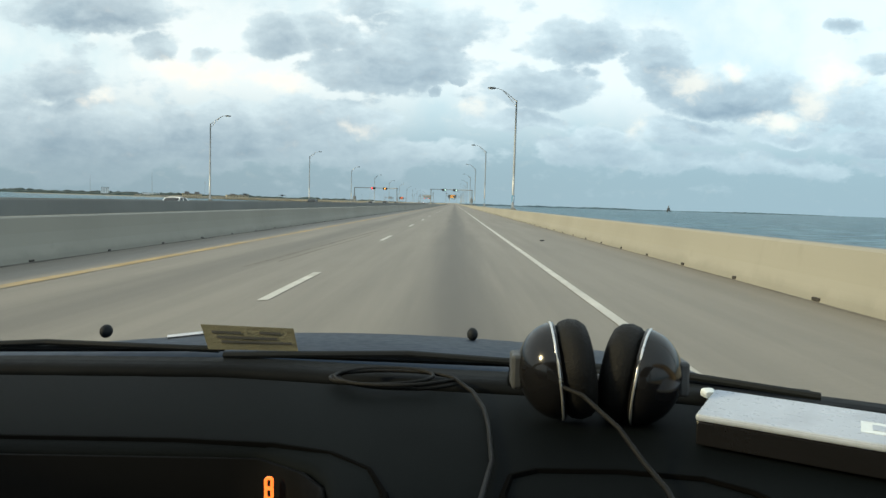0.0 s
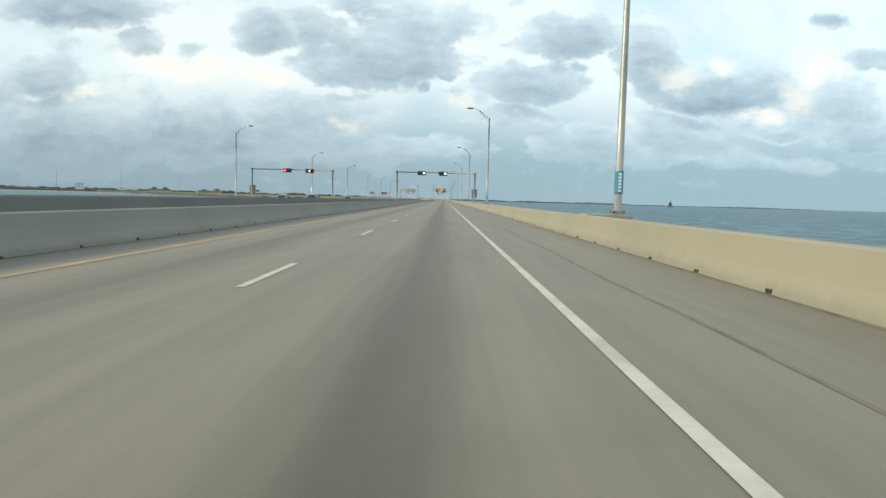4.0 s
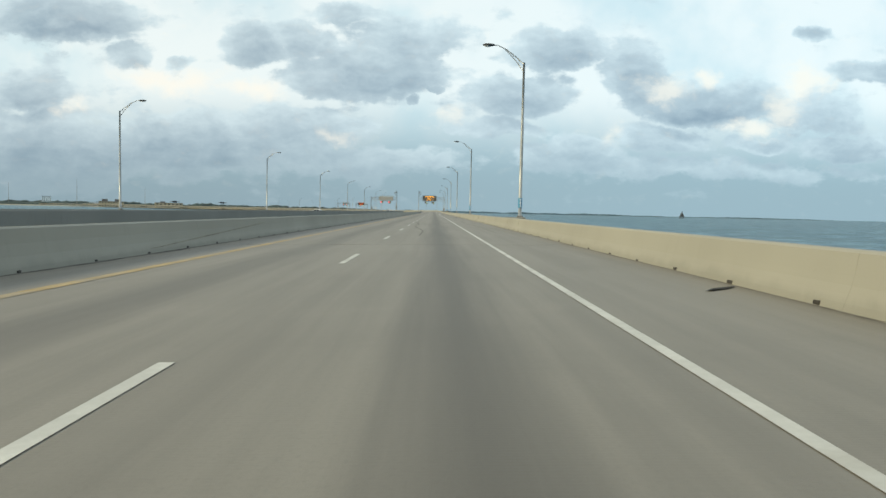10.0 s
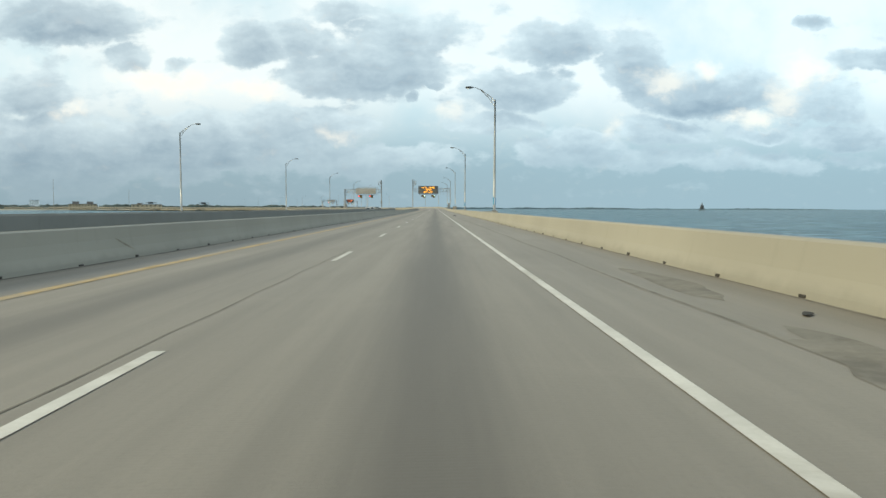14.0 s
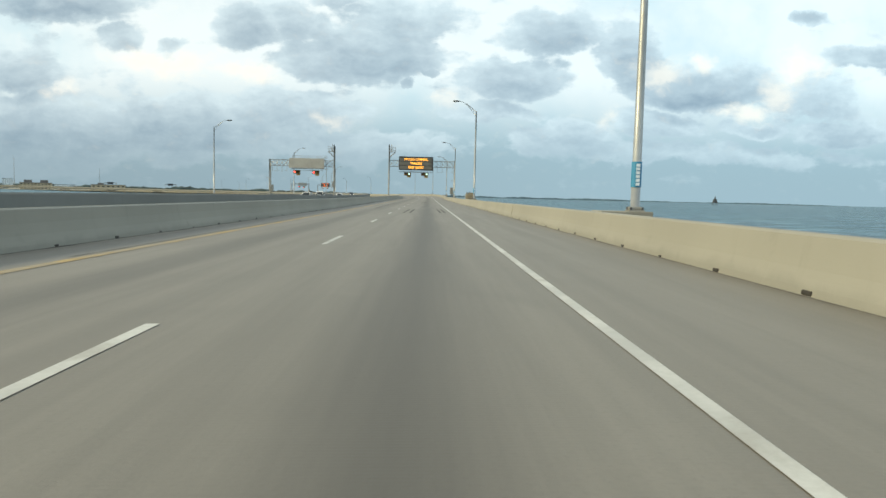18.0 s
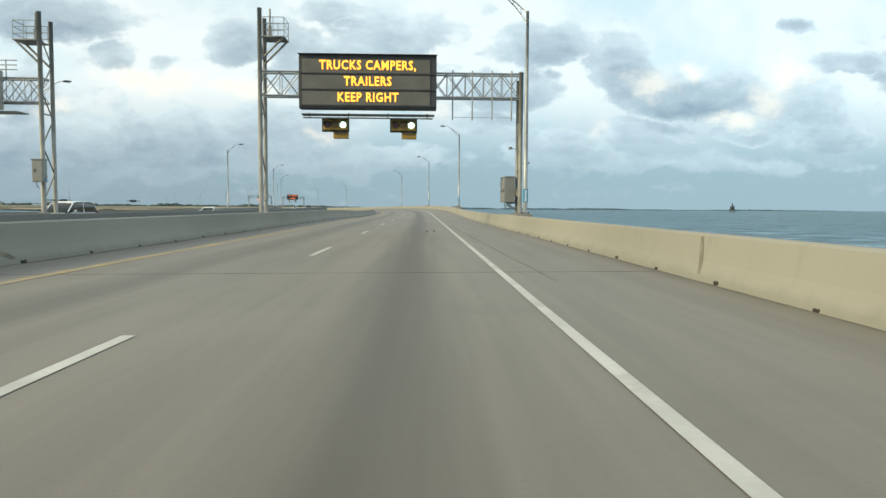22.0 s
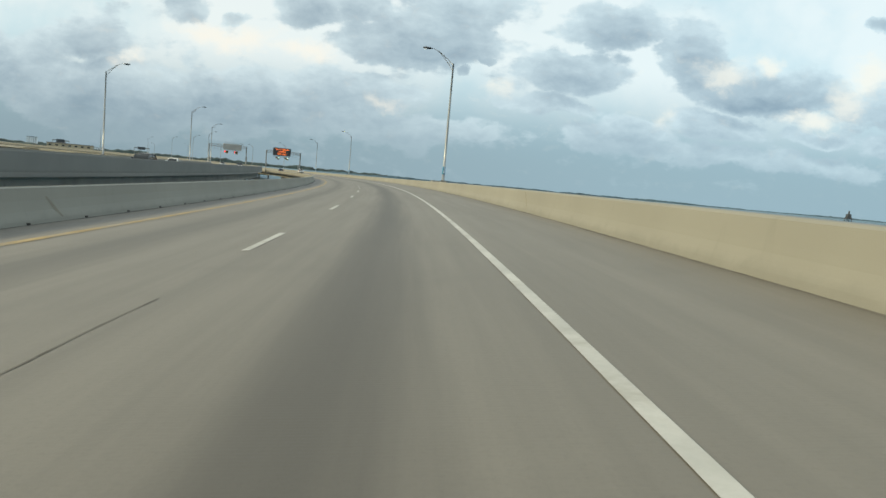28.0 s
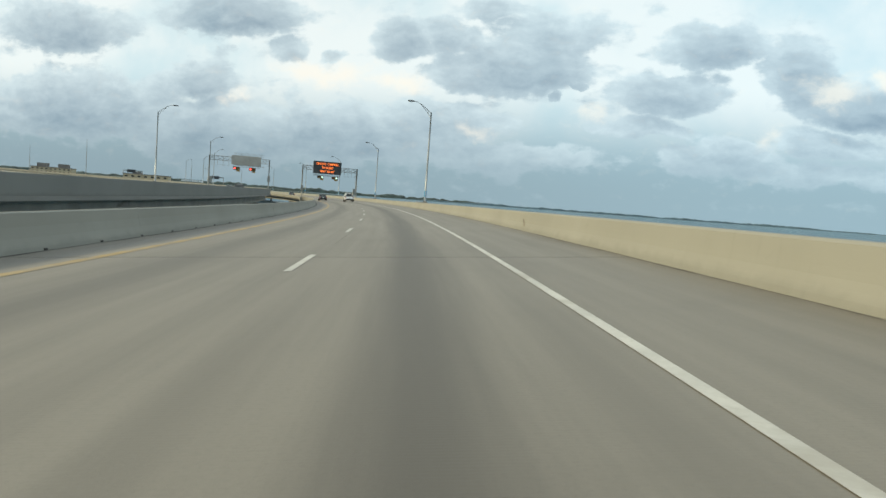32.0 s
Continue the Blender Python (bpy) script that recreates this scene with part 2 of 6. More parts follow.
def deck_matter(name, base, dark_bands):
    """Grooved bridge concrete: u runs across in metres, v along. Dark bands: oil in the middle of each lane, and any
    others given.
    """
    m = MATS[name] = bpy.data.materials.new(name)
    m.use_nodes = True
    t = m.node_tree
    b = t.nodes["Principled BSDF"]
    uv = along(t)
    u = node(t, "ShaderNodeSeparateXYZ", (uv,)).outputs[0]
    streak = vecn(t, "MULTIPLY", uv, (1.0, 0.035, 1.0))
    lanes = fbm(t, streak, 2.2, 6.0, 0.6)["Fac"]
    blots = fbm(t, uv, 0.35, 6.0, 0.65, 0.5)["Fac"]
    grain = fbm(t, uv, 26.0, 5.0, 0.7)["Fac"]
    c = mix(t, ramp(t, lanes, 0.25, 0.75), [x * 0.84 for x in base], [x * 1.12 for x in base])
    c = mix(t, mathn(t, "MULTIPLY", ramp(t, blots, 0.50, 0.75), 0.30), c, [x * 0.66 for x in base])
    c = mix(t, mathn(t, "MULTIPLY", ramp(t, blots, 0.45, 0.25), 0.30), c, [min(1, x * 1.25) for x in base])
    c = mix(t, mathn(t, "MULTIPLY", ramp(t, grain, 0.45, 0.75), 0.35), c, [x * 0.72 for x in base])
    for centre, wide, deep in dark_bands:
        off = mathn(t, "DIVIDE", mathn(t, "ABSOLUTE", mathn(t, "SUBTRACT", u, centre)), wide)
        band = mathn(t, "MULTIPLY", ramp(t, mathn(t, "ADD", off, mathn(t, "MULTIPLY", lanes, 0.5)), 1.25, 0.25), deep)
        c = mix(t, band, c, [x * 0.35 for x in base])
    t.links.new(c, b.inputs["Base Color"])
    b.inputs["Roughness"].default_value = 0.62
    groove = node(t, "ShaderNodeTexWave", {"Vector": uv, "Scale": 9.0, "Distortion": 0.4, "Detail": 2.0})
    groove.bands_direction = "Y"
    groove = groove.outputs["Fac"]
    relief = mathn(t, "ADD", mathn(t, "MULTIPLY", groove, 0.25), grain)
    t.links.new(node(t, "ShaderNodeBump", {"Strength": 0.25, "Distance": 0.006, "Height": relief}).outputs[0], b.inputs["Normal"])
    return m


def barrier_matter(name, base):
    """Cast concrete parapet with run-off streaks (u up the face, v along) and rubbed patches."""
    m = MATS[name] = bpy.data.materials.new(name)
    m.use_nodes = True
    t = m.node_tree
    b = t.nodes["Principled BSDF"]
    uv = along(t)
    runs = vecn(t, "MULTIPLY", uv, (0.25, 1.0, 1.0))
    streak = fbm(t, runs, 2.6, 6.0, 0.65)["Fac"]
    broad = fbm(t, uv, 0.16, 4.0)["Fac"]
    patch = fbm(t, uv, 1.3, 6.0, 0.6, 0.8)["Fac"]
    grain = fbm(t, uv, 45.0, 4.0, 0.7)["Fac"]
    up = node(t, "ShaderNodeSeparateXYZ", (uv,)).outputs[0]
    c = mix(t, ramp(t, broad, 0.3, 0.7), [x * 0.92 for x in base], [x * 1.06 for x in base])
    c = mix(t, mathn(t, "MULTIPLY", ramp(t, streak, 0.55, 0.80), 0.35), c, [x * 0.68 for x in base])
    c = mix(t, mathn(t, "MULTIPLY", ramp(t, patch, 0.62, 0.70), 0.22), c, [x * 0.75 for x in base])
    c = mix(t, mathn(t, "MULTIPLY", ramp(t, grain, 0.45, 0.8), 0.2), c, [x * 0.8 for x in base])
    splash = mathn(t, "MULTIPLY", ramp(t, mathn(t, "ADD", up, mathn(t, "MULTIPLY", mathn(t, "SUBTRACT", patch, 0.5), 0.35)), 0.22, 0.02), 0.30)
    c = mix(t, splash, c, [x * 0.45 for x in base])
    t.links.new(c, b.inputs["Base Color"])
    b.inputs["Roughness"].default_value = 0.85
    t.links.new(node(t, "ShaderNodeBump", {"Strength": 0.25, "Distance": 0.006, "Height": grain}).outputs[0], b.inputs["Normal"])
    return m


def water_matter():
    m = MATS["sea_water"] = bpy.data.materials.new("sea_water")
    m.use_nodes = True
    t = m.node_tree
    b = t.nodes["Principled BSDF"]
    where = node(t, "ShaderNodeTexCoord").outputs["Object"]
    crest = vecn(t, "MULTIPLY", where, (0.45, 1.0, 1.0))
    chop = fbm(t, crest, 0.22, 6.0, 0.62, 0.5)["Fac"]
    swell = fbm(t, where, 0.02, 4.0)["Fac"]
    # light and dark wave facets are put into the colour, besides the bump
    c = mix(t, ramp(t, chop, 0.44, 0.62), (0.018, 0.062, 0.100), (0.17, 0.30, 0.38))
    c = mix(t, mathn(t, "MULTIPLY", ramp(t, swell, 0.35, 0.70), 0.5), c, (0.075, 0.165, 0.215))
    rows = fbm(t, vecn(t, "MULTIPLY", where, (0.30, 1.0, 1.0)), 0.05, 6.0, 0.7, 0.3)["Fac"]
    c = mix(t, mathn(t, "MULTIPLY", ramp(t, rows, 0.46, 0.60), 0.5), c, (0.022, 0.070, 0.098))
    t.links.new(c, b.inputs["Base Color"])
    b.inputs["Roughness"].default_value = 0.42
    b.inputs["IOR"].default_value = 1.20
    t.links.new(node(t, "ShaderNodeBump", {"Strength": 1.0, "Distance": 1.2, "Height": chop}).outputs[0], b.inputs["Normal"])
    return m


# the band at -6.7 only darkens the inner shoulder
DECK = deck_matter("deck_concrete", (0.165, 0.151, 0.127), ((-0.05, 0.85, 0.74), (-4.0, 0.95, 0.55), (-6.7, 0.8, 0.35)))
DECK_FAR = deck_matter("deck_concrete_weathered", (0.19, 0.182, 0.165), ((-24.6, 1.0, 0.4), (-28.9, 1.0, 0.4)))
PARAPET = barrier_matter("pale_parapet_concrete", (0.246, 0.243, 0.213))
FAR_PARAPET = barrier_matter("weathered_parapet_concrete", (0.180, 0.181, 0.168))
CONCRETE = surface("cast_concrete", (0.26, 0.25, 0.215), 0.85, vary=0.15, scale=0.8, stain=(0.18, 0.165, 0.14))
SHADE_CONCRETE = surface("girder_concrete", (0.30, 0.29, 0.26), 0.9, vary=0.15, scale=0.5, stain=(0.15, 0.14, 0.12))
WHITE_PAINT = surface("white_road_paint", (0.43, 0.425, 0.395), 0.6, vary=0.14, scale=1.2, fine=18, stain=(0.30, 0.285, 0.25), stain_at=(0.52, 0.66))
YELLOW_PAINT = surface("yellow_road_paint", (0.31, 0.22, 0.085), 0.65, vary=0.2, scale=1.2, fine=14, stain=(0.215, 0.19, 0.145), stain_at=(0.40, 0.60))
RUBBER_MARK = surface("tyre_rubber_mark", (0.052, 0.049, 0.043), 0.8, vary=0.4, scale=2.0, fine=14, stain=(0.125, 0.117, 0.10), stain_at=(0.50, 0.66))
HOLE = surface("scupper_shade_and_joint_seal", (0.03, 0.028, 0.025), 0.9, vary=0.3)
GALV = surface("galvanised_steel", (0.33, 0.345, 0.35), 0.45, 0.6, vary=0.12, scale=1.5, fine=60, bump=0.08)
GALV_OLD = surface("weathered_galvanised_steel", (0.25, 0.25, 0.235), 0.6, 0.25, vary=0.18, scale=1.5, stain=(0.22, 0.16, 0.11), stain_at=(0.62, 0.75))
ALU = surface("cabinet_aluminium", (0.26, 0.26, 0.24), 0.45, 0.35, vary=0.10, scale=1.2, bump=0.05)
DARK_STEEL = surface("dark_painted_steel", (0.07, 0.075, 0.08), 0.5, 0.3, vary=0.2)
BLACK_PANEL = surface("matt_black_sign_face", (0.05, 0.052, 0.055), 0.6, vary=0.2, scale=1.0)
GREY_PANEL = surface("grey_sign_louvre", (0.13, 0.125, 0.11), 0.55, vary=0.15, scale=1.0)
SIGN_BACK = surface("sign_back_aluminium", (0.36, 0.35, 0.32), 0.5, 0.2, vary=0.1, scale=0.6)
SIGNAL_YELLOW = surface("faded_yellow_signal_paint", (0.34, 0.21, 0.035), 0.5, vary=0.15)
BLUE_SIGN = surface("blue_marker_sheet", (0.03, 0.20, 0.36), 0.4, vary=0.1)
PALE = surface("pale_marker_print", (0.62, 0.68, 0.72), 0.5, vary=0.1)
BEIGE_WALL = surface("beige_painted_board", (0.28, 0.23, 0.15), 0.7, vary=0.12, scale=1.0, stain=(0.28, 0.23, 0.14))
TREES = surface("far_evergreen_foliage", (0.036, 0.058, 0.058), 0.9, vary=0.45, scale=0.03, fine=0.4, bump=0)
SAND = surface("pale_shore_sand", (0.24, 0.23, 0.19), 0.9, vary=0.2, scale=0.02, fine=0.3, bump=0)
# blue distance haze is put into this foliage colour
HAZED_TREES = surface("hazed_foliage", (0.060, 0.105, 0.135), 0.9, vary=0.25, scale=0.02, fine=0.3, bump=0)
STAIN = surface("dark_concrete_stain", (0.125, 0.115, 0.095), 0.8, vary=0.3, scale=2.0, fine=10, stain=(0.16, 0.15, 0.128), stain_at=(0.45, 0.60))
GRASS = surface("shore_scrub", (0.10, 0.12, 0.05), 0.9, vary=0.35, scale=0.05, fine=0.8, bump=0)
AMBER = glowing("amber_led", (1.0, 0.42, 0.04), 2.4)
ORANGE = glowing("orange_red_led", (1.0, 0.20, 0.03), 1.6)
RED = glowing("red_signal_light", (1.0, 0.06, 0.05), 6.0)
AMBER_LIT = glowing("amber_signal_light", (1.0, 0.36, 0.04), 5.0)
GREEN = glowing("pale_green_signal_light", (0.65, 1.0, 0.80), 2.5)
HEADLIGHT = glowing("lit_headlight", (1.0, 0.97, 0.90), 6.0)
LENS_RED = surface("unlit_red_lens", (0.10, 0.02, 0.015), 0.3, vary=0.1)
LENS_AMBER = surface("unlit_amber_lens", (0.22, 0.12, 0.03), 0.3, vary=0.1)
water_matter()

# ---- the line of the road ----
# s runs along our carriageway from where the walk begins, l across it (right positive), h up from the deck.
STEP = 2.0
LINE_S = np.arange(-120.0, 1951.0, STEP)
NODE_S = [-120, 550, 606, 647, 662, 676, 689, 731, 772, 828, 883, 967, 1050, 1440, 1530, 1950]
_k = np.interp(LINE_S, NODE_S, [0, 0, -0.000045, 0.000068, 0.000255, 0.000429, 0.000591, 0.001168, 0.001377, 0.001255, 0.001243, 0.001293, 0.001289, 0.001289, 0, 0])
_bank = np.radians(np.interp(LINE_S, NODE_S, [1.1, 1.1, 0.55, 0.25, 0.45, 1.55, 3.05, 4.39, 4.82, 4.37, 3.99, 3.89, 3.86, 3.86, 1.1, 1.1]))
_climb = np.interp(LINE_S, NODE_S, [0, 0.0001, 0.0017, 0.0016, 0.0037, 0.0056, 0.0074, 0.0033, 0.0034, 0.0005, 0.0010, 0.0018, 0.0050, 0.009, 0.009, 0.009])
_turn = np.concatenate([[0], np.cumsum((_k[1:] + _k[:-1]) / 2 * STEP)])
_mid = (_turn[1:] + _turn[:-1]) / 2
_climb = _climb - 0.0192 * np.sin(_turn)
LINE_X = np.concatenate([[0], np.cumsum(-np.sin(_mid) * STEP)])
LINE_Y = LINE_S[0] + np.concatenate([[0], np.cumsum(np.cos(_mid) * STEP)])
LINE_Z = np.concatenate([[0], np.cumsum((_climb[1:] + _climb[:-1]) / 2 * STEP)])
WATER = -4.6


def turn_at(s):
    return float(np.interp(s, LINE_S, _turn))


def P(s, l, h=0.0):
    """A point of our carriageway, whose deck leans with the curve."""
    x, y, z, th, b = (float(np.interp(s, LINE_S, c)) for c in (LINE_X, LINE_Y, LINE_Z, _turn, _bank))
    off, up = l * math.cos(b) - h * math.sin(b), l * math.sin(b) + h * math.cos(b)
    return Vector((x + math.cos(th) * off, y + math.sin(th) * off, z + up))


def far_deck(s, l):
    z = float(np.interp(s, [-120, 647, 689, 772, 883, 1050, 1440, 1950], [-0.42, -0.42, -0.26, 0.13, 0.16, 0.06, -0.1, 0.4]))
    return z + 0.012 * (min(l, -16.0) + 19.9)


def Q(s, l, h=0.0):
    """A point of the opposite carriageway, a bridge of its own, which draws nearer in the curve."""
    l = l + float(np.interp(s, [850, 1045], [0, 3.6]))
    x, y, th = (float(np.interp(s, LINE_S, c)) for c in (LINE_X, LINE_Y, _turn))
    return Vector((x + math.cos(th) * l, y + math.sin(th) * l, far_deck(s, l) + h))


def stand(point, s):
    """An upright pose at a point, facing along the road."""
    return Matrix.Translation(point) @ Matrix.Rotation(turn_at(s), 4, "Z")


# ---- building helpers ----
def part(name, bm, material, parent=None, label="", smooth=False):
    me = bpy.data.meshes.new(name)
    bm.to_mesh(me)
    bm.free()
    for m in material if isinstance(material, (list, tuple)) else [material]:
        me.materials.append(m)
    if smooth:
        me.polygons.foreach_set("use_smooth", [True] * len(me.polygons))
    ob = new(name, me)
    ob.parent = parent
    if label:
        ob["label"] = label
    return ob


def same_part(name, mesh, parent, m=Matrix()):
    ob = new(name, mesh)
    ob.parent = parent
    ob.matrix_basis = m
    return ob


def thing(name, label, category, group="", kind="", m=Matrix()):
    ob = new(name)
    ob.empty_display_size = 0.2
    ob.matrix_basis = m
    return tagged(ob, label, category, group, kind)


def add_box(bm, x0, x1, y0, y1, z0, z1, bevel=0.0, m=Matrix()):
    got = bmesh.ops.create_cube(bm, size=1, matrix=m @ Matrix.Translation(((x0 + x1) / 2, (y0 + y1) / 2, (z0 + z1) / 2)) @ Matrix.Diagonal((x1 - x0, y1 - y0, z1 - z0, 1)))
    if bevel:
        edges = list({e for v in got["verts"] for e in v.link_edges})
        bmesh.ops.bevel(bm, geom=edges, offset=bevel, segments=2, affect="EDGES", profile=0.5)
    return bm


def box(x0, x1, y0, y1, z0, z1, bevel=0.0, m=Matrix()):
    return add_box(bmesh.new(), x0, x1, y0, y1, z0, z1, bevel, m)


def add_tube(bm, points, radii, sides=10, cap=True):
    """A round bar along points; radii: one number or one for each point."""
    points = [Vector(p) for p in points]
    if not isinstance(radii, (list, tuple)):
        radii = [radii] * len(points)
    rings = []
    for i, (p, r) in enumerate(zip(points, radii)):
        way = (points[min(i + 1, len(points) - 1)] - points[max(i - 1, 0)]).normalized()
        side = way.cross(Vector((0, 0, 1)) if abs(way.z) < 0.9 else Vector((0, 1, 0))).normalized()
        other = side.cross(way)
        rings.append([bm.verts.new(p + r * (math.cos(a) * side + math.sin(a) * other)) for a in (2 * math.pi * k / sides for k in range(sides))])
    for a, b in zip(rings, rings[1:]):
        for k in range(sides):
            bm.faces.new((a[k], a[(k + 1) % sides], b[(k + 1) % sides], b[k]))
    if cap:
        bm.faces.new(rings[0])
        bm.faces.new(rings[-1][::-1])
    return bm


def tube(points, radii, sides=10):
    return add_tube(bmesh.new(), points, radii, sides)


def add_disc(bm, m, r, depth, sides=20):
    bmesh.ops.create_cone(bm, cap_ends=True, segments=sides, radius1=r, radius2=r, depth=depth, matrix=m)
    return bm


def extrude_along(outline, s0, s1, where, step=4.0, closed=True, bm=None):
    """A cross section (l, h), drawn along the road; u of the map is up or across, v is along, both in metres."""
    bm = bm or bmesh.new()
    uv = bm.loops.layers.uv.get("along") or bm.loops.layers.uv.new("along")
    count = max(1, math.ceil((s1 - s0) / step))
    stations = [s0 + (s1 - s0) * i / count for i in range(count + 1)]
    rows = [[bm.verts.new(where(s, l, h)) for l, h in outline] for s in stations]
    n = len(outline)
    for (a, sa), (b, sb) in zip(zip(rows, stations), zip(rows[1:], stations[1:])):
        for k in range(n if closed else n - 1):
            j = (k + 1) % n
            f = bm.faces.new((a[k], a[j], b[j], b[k]))
            flat = abs(outline[k][1] - outline[j][1]) < 0.02
            cu, cj = (outline[k][0], outline[j][0]) if flat else (outline[k][1], outline[j][1])
            for loop, at in zip(f.loops, ((cu, sa), (cj, sa), (cj, sb), (cu, sb))):
                loop[uv].uv = at
    if closed:
        for row in (rows[0], rows[-1][::-1]):
            f = bm.faces.new(row)
            for loop, (l, h) in zip(f.loops, outline if row is rows[0] else outline[::-1]):
                loop[uv].uv = (h, l)
    bmesh.ops.recalc_face_normals(bm, faces=bm.faces)
    return bm


# ---- setting: water, decks, parapets ----
def make_water():
    bm = bmesh.new()
    bmesh.ops.create_grid(bm, x_segments=8, y_segments=8, size=7000, matrix=Matrix.Translation((0, 500, WATER)))
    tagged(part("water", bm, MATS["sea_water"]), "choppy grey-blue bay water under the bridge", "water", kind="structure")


make_water()
LEFT, RIGHT = -7.442, 4.183              # feet of our two parapets
FAR_RIGHT, FAR_LEFT = -19.9, -33.6    # feet of the opposite ones
JOINTS = [-100.0, -85.4, -22.0, 41.5, 105.0, 168.5, 232.0, 295.5, 359.0, 422.4, 485.9, 549.4, 612.9, 697.0, 760.5, 824.0, 887.5, 951.0, 1014.5, 1100.0, 1200.0, 1300.0, 1400.0, 1500.0, 1600.0, 1750.0, 1900.0]

road = thing("road", "beige-grey concrete bridge carriageway with two lanes", "road", kind="structure")
far_road = thing("road", "grey concrete carriageway of the opposite bridge", "road", kind="structure")
for a, b in zip(JOINTS, JOINTS[1:]):
    part("deck_slab", extrude_along([(LEFT - 0.55, 0), (-5.7, 0), (-3.9, 0), (-2.0, 0), (0.0, 0), (1.5, 0), (3.0, 0), (RIGHT + 0.55, 0), (RIGHT + 0.55, -0.24), (LEFT - 0.55, -0.24)], a + 0.021, b - 0.021, P, 1.0 if 590 < b < 770 else 3.0), DECK, road)
    part("deck_slab", extrude_along([(FAR_LEFT - 0.5, 0), (FAR_RIGHT + 0.5, 0), (FAR_RIGHT + 0.5, -0.24), (FAR_LEFT - 0.5, -0.24)], a + 0.012, b - 0.012, Q, 6.0), DECK_FAR, far_road)
    part("joint_seal", extrude_along([(LEFT, -0.012), (RIGHT, -0.012), (RIGHT, -0.2), (LEFT, -0.2)], b - 0.020, b + 0.020, P), HOLE, road)
for l in (-6.2, -2.9, 0.4, 3.7):
    part("girder", extrude_along([(l - 0.30, -0.26), (l + 0.30, -0.26), (l + 0.12, -0.50), (l + 0.10, -1.15), (l + 0.30, -1.35), (l - 0.30, -1.35), (l - 0.10, -1.15), (l - 0.12, -0.50)], -100, 1900, P, 10), SHADE_CONCRETE, road)
for l in (-20.7, -24.8, -28.8, -32.8):
    part("girder", extrude_along([(l - 0.30, -0.26), (l + 0.30, -0.26), (l + 0.12, -0.50), (l + 0.10, -1.15), (l + 0.30, -1.35), (l - 0.30, -1.35), (l - 0.10, -1.15), (l - 0.12, -0.50)], -100, 1900, Q, 10), SHADE_CONCRETE, far_road)
for s in JOINTS[1:]:
    for where, mid, wide, parent in ((P, -1.6, 5.6, road), (Q, -26.75, 6.8, far_road)):
        bm = bmesh.new()
        base = where(s, mid, -1.4)
        cap = stand(base, s)
        add_box(bm, -wide, wide, -0.6, 0.6, -0.95, -0.25, 0.03, cap)
        for x in (-4.2, 0.0, 4.2):
            add_box(bm, x - 0.32, x + 0.32, -0.32, 0.32, -6.0, -0.9, 0, cap)
        part("pier", bm, SHADE_CONCRETE, parent)


def parapet(name, label, foot, side, top, where, outer=0.0, matter=None, step=3.0, length=21.162):
    """Sloped-face parapet in cast lengths; side: the way from the foot to the back."""
    whole = thing(name, label, "barrier", kind="structure")
    s = -100.0
    while s < 1760:
        e = min(s + length, 1760)
        n = 0.0015
        shape = [(0, 0), (0.025, 0.09), (0.062, 0.185), (0.095, 0.28), (0.118, 0.38), (0.142, 0.50), (0.17, top - 0.03), (0.205, top), (0.37, top), (0.395, top - 0.025), (0.40, -outer), (0.06, -outer)] if outer else [(0, 0), (0.025, 0.09), (0.062, 0.185), (0.095, 0.28), (0.118, 0.38), (0.142, 0.50), (0.17, top - 0.03), (0.205, top), (0.37, top), (0.395, top - 0.025), (0.40, 0)]
        shape = [(foot + side * l, h) for l, h in shape]
        part("parapet_length", extrude_along(shape, s + n, e - n, where, step if s < 1030 else 8.0), matter, whole)
        s = e
    return whole


right_wall = parapet("barrier_right", "cream concrete parapet along the seaward shoulder", RIGHT, 1, 0.67, P, matter=PARAPET)
left_wall = parapet("barrier_left", "grey concrete parapet along the inner shoulder", LEFT, -1, 0.796, P, matter=PARAPET)
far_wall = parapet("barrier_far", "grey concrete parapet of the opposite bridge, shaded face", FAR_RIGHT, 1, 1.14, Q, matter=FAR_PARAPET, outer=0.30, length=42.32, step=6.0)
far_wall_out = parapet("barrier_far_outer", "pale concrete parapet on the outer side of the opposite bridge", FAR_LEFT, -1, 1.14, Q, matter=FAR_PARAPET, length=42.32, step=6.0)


def painted(name, label, l, wide, s0, s1, material, where=P, step=4.0):
    bm = extrude_along([(l - wide / 2, 0.006), (l + wide / 2, 0.006)], s0, s1, where, step, closed=False)
    return part(name, bm, material, road if where is P else far_road)


for a, b in ((-100, 450), (450, 600), (600, 770), (770, 1040), (1040, 1760)):
    painted("edge_line", "", 1.509, 0.115, a, b, WHITE_PAINT, step=1.0 if a == 600 else 3.0)
    painted("edge_line", "", -5.708, 0.24, a, b, YELLOW_PAINT, step=1.0 if a == 600 else 3.0)
    painted("edge_line", "", -22.0, 0.14, a, b, YELLOW_PAINT, Q)
    painted("edge_line", "", -31.2, 0.14, a, b, WHITE_PAINT, Q)
# ten-foot dashes every forty feet
for n in range(-8, 110):
    s = 10.198 + 12.192 * n
    painted("lane_dash", "", -2.199 + 0.29 * min(1, max(0, (s - 643) / 57)), 0.12, s - 3.05, s, WHITE_PAINT, step=1.0)

